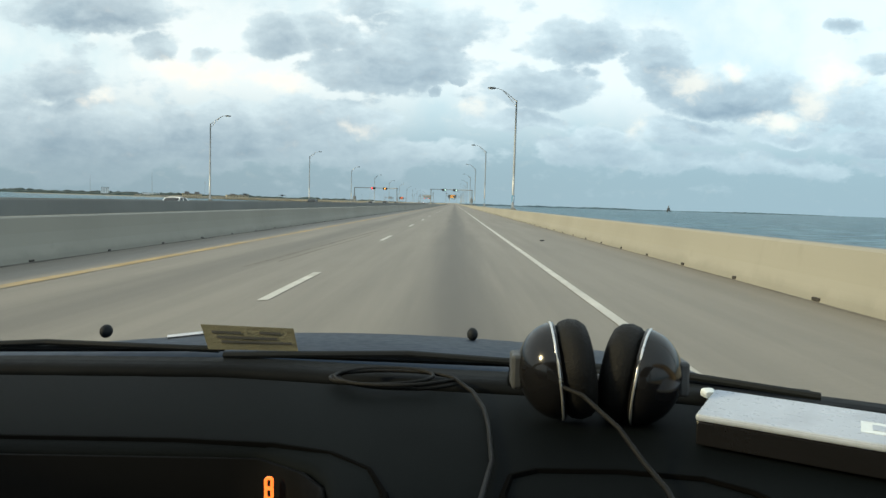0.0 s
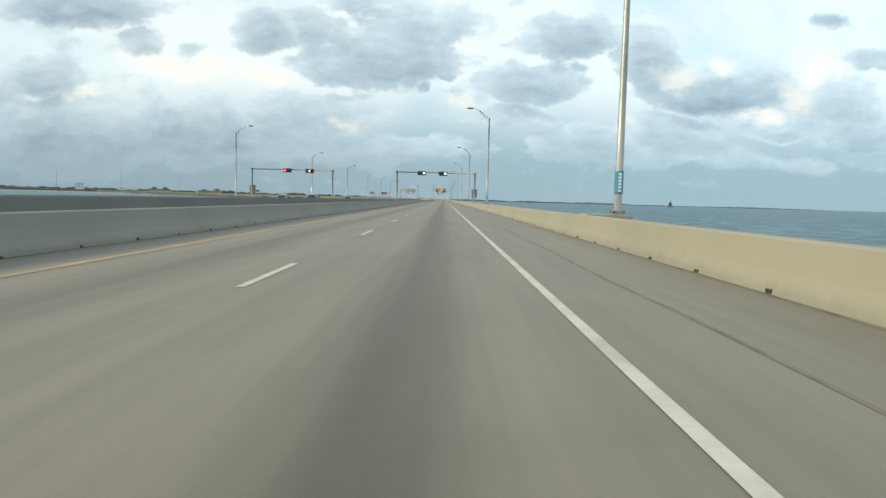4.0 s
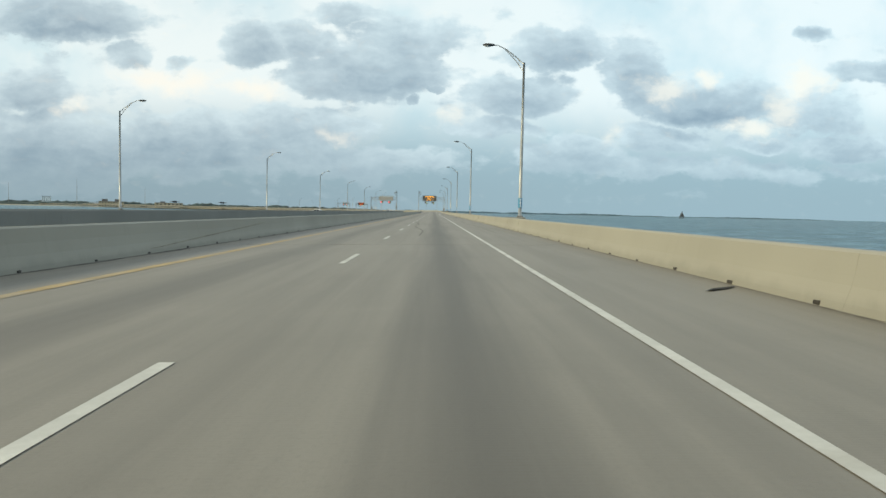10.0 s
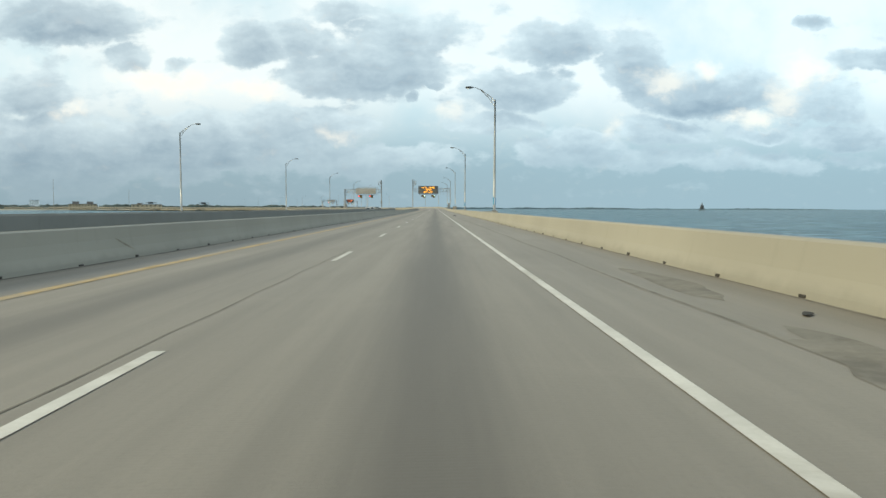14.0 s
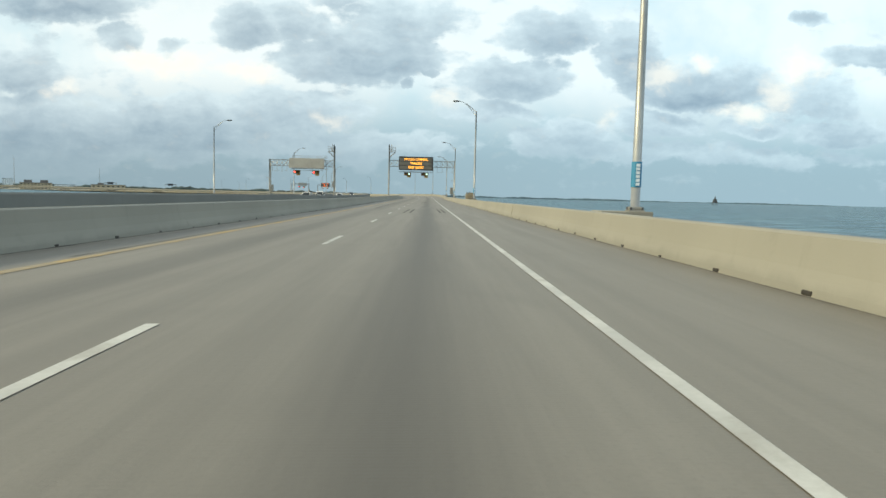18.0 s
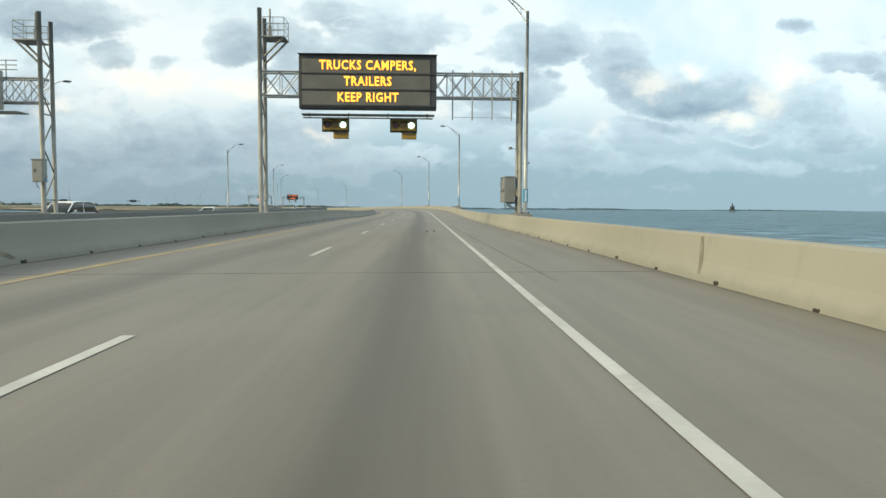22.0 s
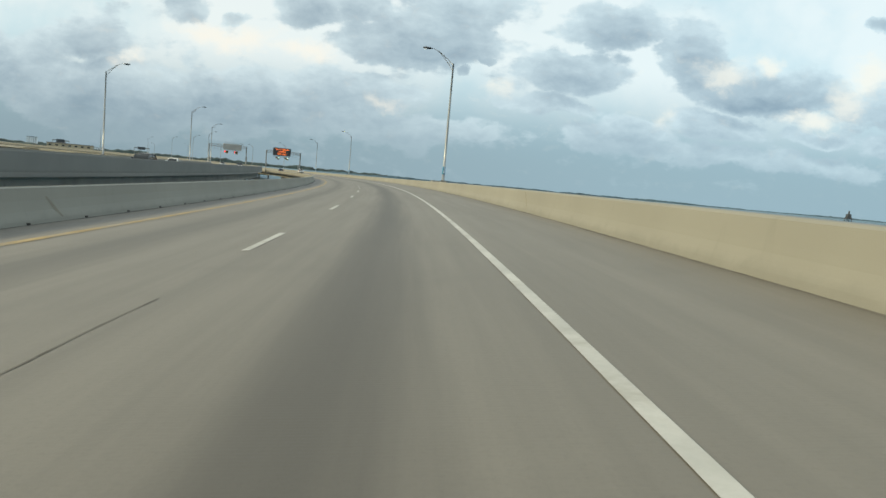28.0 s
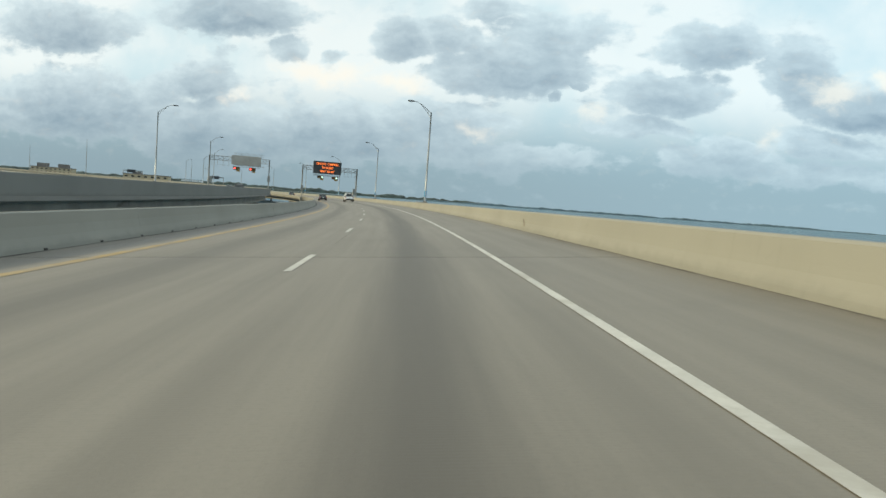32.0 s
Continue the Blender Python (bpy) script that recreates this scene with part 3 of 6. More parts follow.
# ---- street lamps ----
def street_lamp(label, group, sign):
    """A tapered pole on the parapet with a trussed arm; sign: the way the arm reaches (-1 left)."""
    lamp = thing("street_lamp", label, "street lamp", group)
    part("base_plate", add_box(box(-0.17, 0.17, -0.17, 0.17, 0, 0.03, 0.006), -0.13, 0.13, -0.13, 0.13, 0.03, 0.10, 0.02), GALV_OLD, lamp)
    bolts = box(0.11, 0.15, 0.11, 0.15, 0.03, 0.09)
    mesh = part("anchor_bolt", bolts, DARK_STEEL, lamp).data
    for a in (90, 180, 270):
        same_part("anchor_bolt", mesh, lamp, Matrix.Rotation(radians(a), 4, "Z"))
    part("pole", tube([(0, 0, 0.08), (0, 0, 3.0), (0, 0, 6.0), (0, 0, 8.72)], [0.105, 0.09, 0.075, 0.06], 14), GALV, lamp, smooth=True)
    arm = bmesh.new()
    add_tube(arm, [(0, 0, 8.62), (sign * 0.45, 0, 9.02), (sign * 1.0, 0, 9.42), (sign * 1.5, 0, 9.64), (sign * 1.75, 0, 9.66)], [0.032, 0.03, 0.028, 0.026, 0.026], 8)
    part("upper_arm", arm, GALV, lamp, smooth=True)
    part("lower_arm", tube([(0, 0, 8.20), (sign * 0.5, 0, 8.85), (sign * 1.0, 0, 9.35), (sign * 1.12, 0, 9.46)], 0.024, 8), GALV, lamp, smooth=True)
    part("brace", tube([(sign * 0.28, 0, 8.56), (sign * 0.30, 0, 8.88)], 0.014, 6), GALV, lamp)
    part("brace", tube([(sign * 0.62, 0, 8.98), (sign * 0.64, 0, 9.15)], 0.014, 6), GALV, lamp)
    head = bmesh.new()
    bmesh.ops.create_uvsphere(head, u_segments=14, v_segments=8, radius=1, matrix=Matrix.Translation((sign * 2.02, 0, 9.66)) @ Matrix.Diagonal((0.36, 0.15, 0.085, 1)))
    part("luminaire", head, DARK_STEEL, lamp, smooth=True)
    part("lens", add_disc(bmesh.new(), Matrix.Translation((sign * 2.08, 0, 9.585)) @ Matrix.Diagonal((1.5, 1, 1, 1)), 0.10, 0.05, 14), PALE, lamp)
    for me in {c.data for c in lamp.children}:
        me.transform(Matrix.Scale(1.2, 4))
    return lamp


def pole_marker():
    """The blue strip wrapped on a pole, with its unreadable pale print."""
    sheet = bmesh.new()
    m = bpy.data.meshes.new("marker_sheet")
    add_tube(sheet, [(0, 0, 0.64), (0, 0, 1.31)], 0.136, 14)
    sheet.to_mesh(m)
    sheet.free()
    m.materials.append(BLUE_SIGN)
    p = bpy.data.meshes.new("print_bar")
    bars = box(-0.05, 0.05, -0.143, -0.130, 0, 0.075)
    bars.to_mesh(p)
    bars.free()
    p.materials.append(PALE)
    return m, p


sheet_mesh, bar_mesh = pole_marker()
LAMP_S = [65.89 + 63.485 * k for k in range(-1, 11)] + [763.6, 826.5, 954.1, 1018.1, 1082.0, 1146.0, 1210.0, 1274.0, 1338.0]
near_lamp = street_lamp("galvanised steel street lamp on the seaward parapet, blue marker strip", "lamps on our bridge", -1)
for k in range(6):
    same_part("print_bar", bar_mesh, same_part("marker_sheet", sheet_mesh, near_lamp) if k == 0 else near_lamp.children[-1], Matrix.Translation((0, 0, 0.68 + 0.10 * k)))
for i, s in enumerate(LAMP_S):
    at = stand(P(s, 6.0 if 690 < s < 710 else 5.61, 0.68), s)
    if i == 0:
        near_lamp.matrix_basis = at
    else:
        copy_thing(near_lamp, at)
    block = bmesh.new()
    add_box(block, -1.05, 0.32, -0.55, 0.55, -0.9, -0.004, 0.02, at)
    part("lamp_pedestal", block, CONCRETE, right_wall)
far_lamp = street_lamp("galvanised steel street lamp on the opposite bridge", "lamps on the opposite bridge", 1)
FAR_LAMP_S = [29.0 + 63.485 * k for k in range(-1, 11)] + [727.8, 794.5, 858.0, 919.8, 983.5, 1048.0, 1111.0, 1175.0, 1238.0]
for i, s in enumerate(FAR_LAMP_S):
    at = stand(Q(s, -33.9, 1.14), s)
    if i == 0:
        far_lamp.matrix_basis = at
    else:
        copy_thing(far_lamp, at)


# ---- lane signals and gantries ----
def signal(parent, x, y, z, lit, m=Matrix(), housing=None):
    """A flat three-lens lane signal facing back along the road; lit: index and material of the burning lens."""
    unit = part("signal_head", box(x - 0.67, x + 0.67, y - 0.15, y + 0.15, z - 0.29, z + 0.29, 0.035, m), housing or DARK_STEEL, parent)
    part("backplate", add_box(bmesh.new(), x - 0.75, x + 0.75, y + 0.02, y + 0.05, z - 0.37, z + 0.37, 0, m), BLACK_PANEL, unit)
    for k, matter in enumerate((LENS_RED, LENS_AMBER, LENS_AMBER)):
        lx = x - 0.43 + 0.43 * k
        part("lens", add_disc(bmesh.new(), m @ Matrix.Translation((lx, y - 0.165, z)) @ Matrix.Rotation(math.pi / 2, 4, "X"), 0.175, 0.03), lit[1] if k == lit[0] else matter, unit)
        hood = bmesh.new()
        for a in range(-20, 201, 20):
            c = m @ Vector((lx + 0.198 * math.cos(radians(a)), y - 0.15, z + 0.198 * math.sin(radians(a))))
            d = m @ Vector((lx + 0.198 * math.cos(radians(a)), y - 0.40, z + 0.198 * math.sin(radians(a))))
            hood.verts.new(c)
            hood.verts.new(d)
        hood.verts.ensure_lookup_table()
        for i in range(0, len(hood.verts) - 2, 2):
            hood.faces.new((hood.verts[i], hood.verts[i + 1], hood.verts[i + 3], hood.verts[i + 2]))
        bmesh.ops.solidify(hood, geom=hood.faces[:], thickness=0.008)
        part("visor", hood, DARK_STEEL, unit)
    if housing:
        part("beacon_box", box(x - 0.10, x + 0.72, y - 0.22, y + 0.12, z - 0.74, z - 0.40, 0.03, m), housing, unit, "yellow beacon box under the signal")
        part("beacon_hood", box(x - 0.13, x + 0.75, y - 0.34, y - 0.20, z - 0.43, z - 0.40, 0, m), DARK_STEEL, unit)
        part("beacon_hanger", tube([m @ Vector((x + 0.30, y, z - 0.42)), m @ Vector((x + 0.30, y, z - 0.26))], 0.04, 8), DARK_STEEL, unit)
    return unit


def cabinet(parent, x0, x1, y0, y1, z0, z1, face=0):
    body = part("cabinet", box(x0, x1, y0, y1, z0, z1, 0.015), ALU, parent, "weathered aluminium control cabinet")
    part("roof_cap", box(x0 - 0.04, x1 + 0.04, y0 - 0.05, y1 + 0.04, z1, z1 + 0.05, 0.01), GALV_OLD, body)
    if face == 2:
        ym = (y0 + y1) / 2
        for ya, yb in ((y0 + 0.05, ym - 0.02), (ym + 0.02, y1 - 0.05)):
            door = part("cabinet_door", box(x0 - 0.02, x0, ya, yb, z0 + 0.06, z1 - 0.06, 0.006), ALU, body)
            part("latch", box(x0 - 0.06, x0 - 0.02, ya + 0.10, ya + 0.18, (z0 + z1) / 2 - 0.14, (z0 + z1) / 2 + 0.06, 0.005), DARK_STEEL, door)
        for k in range(5):
            part("cable", tube([(x0 + 0.1 + 0.09 * k, y0 + 0.3 + 0.2 * k, z0 + 0.02), (x0 + 0.12 + 0.07 * k, y0 + 0.25 + 0.1 * k, z0 - 0.16 - 0.03 * k), (x0 + 0.25 + 0.06 * k, y0 - 0.1, z0 - 0.20 - 0.02 * k), (x1 + 0.1, y0 - 0.5, z0 - 0.42)], 0.022, 6), DARK_STEEL, body)
    else:
        part("cabinet_door", box(x0 + 0.05, x1 - 0.05, y0 - 0.02, y0, z0 + 0.06, z1 - 0.06, 0.006), ALU, body)
        part("latch", box(x0 + 0.12, x0 + 0.20, y0 - 0.05, y0 - 0.02, (z0 + z1) / 2 - 0.06, (z0 + z1) / 2 + 0.10, 0.005), DARK_STEEL, body)
    part("notice", box(x1, x1 + 0.004, (y0 + y1) / 2 - 0.12, (y0 + y1) / 2 + 0.12, z0 + 0.08, z0 + 0.22), BLUE_SIGN, body)
    for x in (x0 + 0.12, x1 - 0.12):
        part("conduit", tube([(x, (y0 + y1) / 2, z0 + 0.02), (x, (y0 + y1) / 2, z0 - 0.18), (x + 0.10, (y0 + y1) / 2 + 0.1, z0 - 0.34)], 0.025, 8), GALV_OLD, body)
    return body


def truss(parent, x0, x1, y, z0, z1, deep=0.6, bay=1.0):
    """A box truss from x0 to x1."""
    for yy in (y - deep / 2, y + deep / 2):
        for zz in (z0, z1):
            part("chord", tube([(x0, yy, zz), (x1, yy, zz)], 0.055, 8), GALV, parent)
        n = max(1, round((x1 - x0) / bay))
        for i in range(n):
            a, b = x0 + (x1 - x0) * i / n, x0 + (x1 - x0) * (i + 1) / n
            web = add_tube(bmesh.new(), [(a, yy, z0), (b, yy, z1)], 0.026, 6)
            add_tube(web, [(a, yy, z1), (b, yy, z0)], 0.026, 6)
            add_tube(web, [(a, yy, z0), (a, yy, z1)], 0.022, 6)
            part("truss_web", web, GALV, parent)
    for zz in (z0, z1):
        part("cross_tie", add_tube(bmesh.new(), [(x1, y - deep / 2, zz), (x1, y + deep / 2, zz)], 0.03, 6), GALV, parent)


def words(parent, text, size, x, y, z, material, depth=0.012):
    c = bpy.data.curves.new("message_line", "FONT")
    c.body, c.size, c.align_x, c.align_y, c.extrude, c.resolution_u = text, size, "CENTER", "CENTER", depth, 2
    c.space_character, c.offset = 1.12, 0.012
    ob = new("message_line", c)
    dg = bpy.context.evaluated_depsgraph_get()
    dg.update()
    me = bpy.data.meshes.new_from_object(ob.evaluated_get(dg))
    bpy.data.objects.remove(ob)
    bpy.data.curves.remove(c)
    me.materials.clear()
    me.materials.append(material)
    made = new("message_line", me)
    made.parent = parent
    made.matrix_basis = Matrix.Translation((x, y, z)) @ Matrix.Rotation(math.pi / 2, 4, "X") @ Matrix.Diagonal((0.82, 1, 1, 1))
    return made


def message_sign(parent, x0, x1, y, z0, z1, led):
    """A message board in three louvred rows with lit words."""
    body = part("sign_cabinet", box(x0, x1, y - 0.02, y + 0.75, z0, z1, 0.03), BLACK_PANEL, parent, "black message sign cabinet")
    row = (z1 - z0 - 0.3) / 3
    for i, text in enumerate(("TRUCKS CAMPERS,", "TRAILERS", "KEEP RIGHT")):
        zc = z1 - 0.15 - row * (i + 0.5)
        part("message_panel", box(x0 + 0.18, x1 - 0.35, y - 0.06, y - 0.02, zc - row * 0.46, zc + row * 0.40, 0.01), GREY_PANEL if led is AMBER else BLACK_PANEL, body)
        words(body, text, row * 0.80, (x0 + x1) / 2 + 0.0, y - 0.078, zc, led)
        part("row_rail", box(x0 + 0.05, x1 - 0.05, y - 0.09, y - 0.02, zc - row * 0.54, zc - row * 0.47, 0.005), BLACK_PANEL, body)
    part("sun_shield", box(x0 - 0.03, x1 + 0.03, y - 0.20, y + 0.05, z1, z1 + 0.03), BLACK_PANEL, body)
    part("walkway", box(x0 + 0.1, x1 - 0.1, y + 0.1, y + 0.8, z0 - 0.32, z0 - 0.27), DARK_STEEL, body)
    return body


def drop_arms(parent, xs, y, z_top, z_low):
    for x in xs:
        part("hanger", tube([(x, y + 0.1, z_top), (x, y - 0.05, z_low), (x - 0.25, y - 0.45, z_low - 0.04)], 0.035, 8), GALV_OLD, parent)
    part("signal_rail", tube([(min(xs) - 0.3, y - 0.05, z_low), (max(xs) + 0.3, y - 0.05, z_low)], 0.04, 8), GALV_OLD, parent)


def footing(wall, s, l, h, where, wide=0.55):
    block = bmesh.new()
    add_box(block, -wide / 2, wide / 2, -0.6, 0.6, -1.0, -0.004, 0.02, stand(where(s, l, h), s))
    part("post_pedestal", block, CONCRETE, wall)


def signal_mast(label, where, s, posts, z_beam, signals, box_on, base, walls):
    """Two posts and one pipe across the carriageway, with lane signals under it."""
    l0, l1 = posts
    mid = (l0 + l1) / 2
    frame_m = stand(where(s, mid, 0), s)
    g = thing("signal_gantry", label, "signal gantry", "lane signal gantries", m=frame_m)
    zs = [where(s, l, base).z - frame_m.translation.z for l in posts]
    half = (l1 - l0) / 2
    top = z_beam + 0.12
    for x, z in zip((-half, half), zs):
        post = part("post", tube([(x, 0, z + 0.05), (x, 0, 2.5), (x, 0, top)], [0.15, 0.135, 0.12], 12), GALV_OLD, g, smooth=True)
        part("post_base", box(x - 0.24, x + 0.24, -0.24, 0.24, z, z + 0.06, 0.01), GALV_OLD, post)
        part("post_cap", box(x - 0.15, x + 0.15, -0.15, 0.15, top - 0.05, top + 0.08, 0.02), GALV_OLD, post)
    part("cross_pipe", tube([(-half - 0.25, 0, z_beam), (0, 0, z_beam + 0.05), (half + 0.25, 0, z_beam)], 0.10, 12), GALV_OLD, g, smooth=True)
    part("splice_collar", tube([(0.3 - 0.1, 0, z_beam + 0.045), (0.3 + 0.1, 0, z_beam + 0.045)], 0.14, 12), GALV_OLD, g)
    part("cable_loop", tube([(half - 0.25, -0.1, z_beam), (half - 0.30, -0.12, z_beam - 0.35), (half - 0.18, -0.12, z_beam - 0.50), (half - 0.06, -0.1, z_beam - 0.3)], 0.018, 6), DARK_STEEL, g)
    for l, lit in signals:
        signal(g, l - mid, -0.16, z_beam - 0.12, lit)
    x = half if box_on > 0 else -half
    z = zs[1 if box_on > 0 else 0]
    cabinet(g, x - 0.50, x + 0.43, 0.16, 0.88, z + 0.74, z + 2.16)
    part("cabinet_strap", box(x - 0.14, x + 0.14, -0.13, 0.16, z + 2.02, z + 2.09), GALV_OLD, g)
    part("cabinet_strap", box(x - 0.14, x + 0.14, -0.13, 0.16, z + 0.82, z + 0.89), GALV_OLD, g)
    for wall, l in zip(walls, posts):
        footing(wall, s, l, base, where)
    return g


signal_mast("galvanised pipe gantry with two green lane signals over our lanes", P, 230.8, (-8.3, 5.72), 5.83, ((-3.9, (2, GREEN)), (-0.07, (2, GREEN))), 1, 0.67, (left_wall, right_wall))
signal_mast("pipe gantry with two red lane signals over opposite lanes", Q, 231.0, (-34.5, -19.95), 6.17, ((-28.1, (0, RED)), (-24.1, (1, AMBER_LIT))), -1, 1.14, (far_wall_out, far_wall))


def sign_bridge(label, where, s, posts, base, lookout, sign_span, sign_z, front, led, signal_ls, lit, tower_top, truss_z, walls):
    """A truss over the lanes between two lattice towers; lookout: the tower that rises to a camera platform, or None."""
    l0, l1 = posts
    mid = (l0 + l1) / 2
    at = stand(where(s, mid, 0), s)
    g = thing("sign_gantry", label, "sign gantry", "truss sign gantries", m=at)
    half = (l1 - l0) / 2
    zs = [where(s, l, base).z - at.translation.z for l in posts]
    z0, z1 = truss_z
    for x, z, side in ((-half, zs[0], 0), (half, zs[1], 1)):
        top = tower_top if lookout == side else z1 + 0.05
        part("tower_leg", tube([(x, -0.40, z + 0.05), (x, -0.40, top)], 0.12, 12), GALV_OLD, g, smooth=True)
        part("tower_leg", tube([(x, 0.75, z + 0.05), (x, 0.75, top - 0.25)], 0.11, 12), GALV_OLD, g, smooth=True)
        zz = z + 0.7
        flip = 1
        while zz < top - 1.7:
            a, b = (-0.40, 0.75) if flip > 0 else (0.75, -0.40)
            part("lacing_bar", tube([(x, a, zz), (x, b, zz + 1.5)], 0.042, 6), GALV_OLD, g)
            zz += 1.5
            flip = -flip
        for zb in (z + 0.75, (z + top) / 2):
            part("tie_bar", tube([(x, -0.40, zb), (x, 0.75, zb)], 0.04, 6), GALV_OLD, g)
        for yy in (-0.40, 0.75):
            part("leg_base", box(x - 0.24, x + 0.24, yy - 0.22, yy + 0.22, z, z + 0.06, 0.01), GALV_OLD, g)
        if lookout == side:
            way = 1 if side == 0 else -1
            zp = tower_top - 1.55
            deck = part("platform", box(min(x + way * 0.1, x + way * 1.35), max(x + way * 0.1, x + way * 1.35), -0.55, 0.75, zp, zp + 0.06), GALV_OLD, g)
            for px in (0.15, 0.75, 1.33):
                for py in (-0.53, 0.73):
                    part("rail_post", tube([(x + way * px, py, zp), (x + way * px, py, zp + 1.05)], 0.022, 6), GALV, deck)
            for rz in (0.35, 0.70, 1.05):
                part("handrail", tube([(x + way * 0.1, -0.53, zp + rz), (x + way * 1.33, -0.53, zp + rz), (x + way * 1.33, 0.73, zp + rz), (x + way * 0.1, 0.73, zp + rz)], 0.022, 6), GALV, deck)
            for py in (-0.4, 0.6):
                part("knee_brace", tube([(x, py, zp - 1.25), (x + way * 1.25, py, zp - 0.02)], 0.06, 8), GALV_OLD, g)
            part("roadside_camera", add_disc(box(x + way * 0.45 - 0.08, x + way * 0.45 + 0.08, 0.0, 0.2, zp + 0.06, zp + 0.75, 0.02), Matrix.Translation((x + way * 0.45, 0.1, zp + 1.2)), 0.05, 0.9, 10), GALV_OLD, deck)
        else:
            part("end_post", tube([(x, 0.15, z1 - 0.1), (x, 0.15, z1 + 0.05)], 0.05, 8), GALV, g)
    truss(g, -half, half, 0.15, z0, z1)
    a, b = sign_span[0] - mid, sign_span[1] - mid
    if front:
        message_sign(g, a, b, -0.75, *sign_z, led)
        drop_arms(g, [a + 0.5 + (b - a - 1.0) * k / 3 for k in range(4)], -0.45, sign_z[0] - 0.2, sign_z[0] - 0.48)
    else:
        back = part("sign_cabinet", box(a, b, -0.95, -0.2, *sign_z, 0.03), SIGN_BACK, g, "beige back of a message sign")
        zc = (sign_z[0] + sign_z[1]) / 2
        part("seam_rib", box(a, b, -0.98, -0.95, zc - 0.03, zc + 0.03), SIGN_BACK, back)
        part("walkway", box(a + 0.5, b + 0.7, -0.2, 0.9, sign_z[0] - 0.1, sign_z[0] - 0.04), GALV_OLD, back)
        for rz in (0.2, 0.45, 0.7):
            part("handrail", tube([(a + 0.5, -0.1, sign_z[1] + rz - 0.1), (b + 0.7, -0.1, sign_z[1] + rz - 0.1)], 0.03, 6), GALV, back)
        for k in range(5):
            xx = a + 0.6 + (b + 0.1 - a - 0.6) * k / 4
            part("rail_post", tube([(xx, -0.1, sign_z[1] - 0.3), (xx, -0.1, sign_z[1] + 0.65)], 0.035, 6), GALV, back)
        drop_arms(g, [a + 0.5 + (b - a - 1.0) * k / 3 for k in range(4)], -0.45, sign_z[0], sign_z[0] - 0.44)
    for l in signal_ls:
        signal(g, l - mid, 0.10, sign_z[0] - 0.80, lit, Matrix(), SIGNAL_YELLOW)
    free = (b + 0.9, half - 0.5) if front else (-half + 0.6, a - 0.6)
    for k in range(4):
        xx = free[0] + (free[1] - free[0]) * k / 3
        part("sign_hanger", tube([(xx, -0.22, z1 + 0.15), (xx, -0.22, z0 - 1.25)], 0.04, 8), GALV, g)
    part("stay_wire", tube([(free[0], -0.22, z0 - 1.1), (free[1], -0.22, z0 - 1.1)], 0.012, 5), GALV, g)
    xc = half if front else -half
    zc = zs[1] if front else zs[0]
    side = -1 if front else 1
    x_a, x_b = sorted((xc + side * 0.20, xc + side * 0.78))
    if front and lookout is not None:
        cabinet(g, x_a, x_b, 0.20, 2.15, zc + 0.66, zc + 2.06, 2)
        for yy in (0.62, 0.88):
            part("cabinet_bracket", box(x_a + 0.2, xc + 0.08, yy - 0.05, yy + 0.05, zc + 0.58, zc + 0.66), GALV_OLD, g)
        part("junction_box", box(xc - 0.16, xc + 0.14, -0.22, 0.62, zc + 0.98, zc + 1.36, 0.015), ALU, g)
        for dx in (0.09, 0.15):
            part("cable", tube([(xc + dx, 0.2, zc + 0.3), (xc + dx + 0.03, 0.18, zc + 2.0), (xc + dx - 0.02, 0.22, zc + 4.0), (xc + dx, 0.2, z0)], 0.022, 6), DARK_STEEL, g)
    else:
        cabinet(g, x_a, x_b, -0.62, 0.20, zc + 0.62, zc + 2.06)
        cabinet(g, -xc - 0.30, -xc + 0.30, -0.95, -0.55, zs[0 if front else 1] + 1.7, zs[0 if front else 1] + 2.9)
        part("cabinet_bracket", box(min(x_a, xc), max(x_b, xc), -0.25, -0.15, zc + 0.95, zc + 1.08), GALV_OLD, g)
    for cx, cz in ((-0.54, 3.55), (0.42, 2.75)):
        arm = part("camera_arm", tube([(xc, -0.40, zc + cz), (xc + cx, -0.45, zc + cz + 0.05)], 0.025, 6), GALV, g)
        part("roadside_camera", box(xc + cx - 0.12, xc + cx + 0.06, -0.62, -0.34, zc + cz, zc + cz + 0.14, 0.02), GALV, arm)
    for wall, l in zip(walls, posts):
        footing(wall, s, l, base, where, 0.62)
    return g


sign_bridge("steel truss gantry with a black amber-lit message sign over our lanes", P, 639.6, (-8.6, 5.6), 0.67, 0, (-6.45, 0.95), (6.35, 9.20), True, AMBER, (-4.6, -0.85), (2, GREEN), 11.7, (7.10, 8.40), (left_wall, right_wall))
sign_bridge("steel truss gantry over the opposite lanes, back of its sign", Q, 640.0, (-34.4, -20.5), 1.14, 1, (-30.1, -22.6), (6.85, 8.95), False, AMBER, (-28.6, -24.5), (0, RED), 12.1, (7.3, 8.6), (far_wall_out, far_wall))
sign_bridge("steel truss gantry with an orange-lit message sign over the curve", P, 1048.0, (-8.4, 5.1), 0.67, None, (-5.9, 1.0), (6.35, 9.4), True, ORANGE, (-4.0, -0.4), (2, GREEN), 8.6, (7.2, 8.2), (left_wall, right_wall))
sign_bridge("steel truss gantry over the opposite lanes in the curve, sign back", Q, 1045.0, (-33.8, -20.1), 1.14, None, (-28.8, -22.1), (6.3, 8.5), False, AMBER, (-27.6, -24.0), (0, RED), 8.7, (7.1, 8.1), (far_wall_out, far_wall))

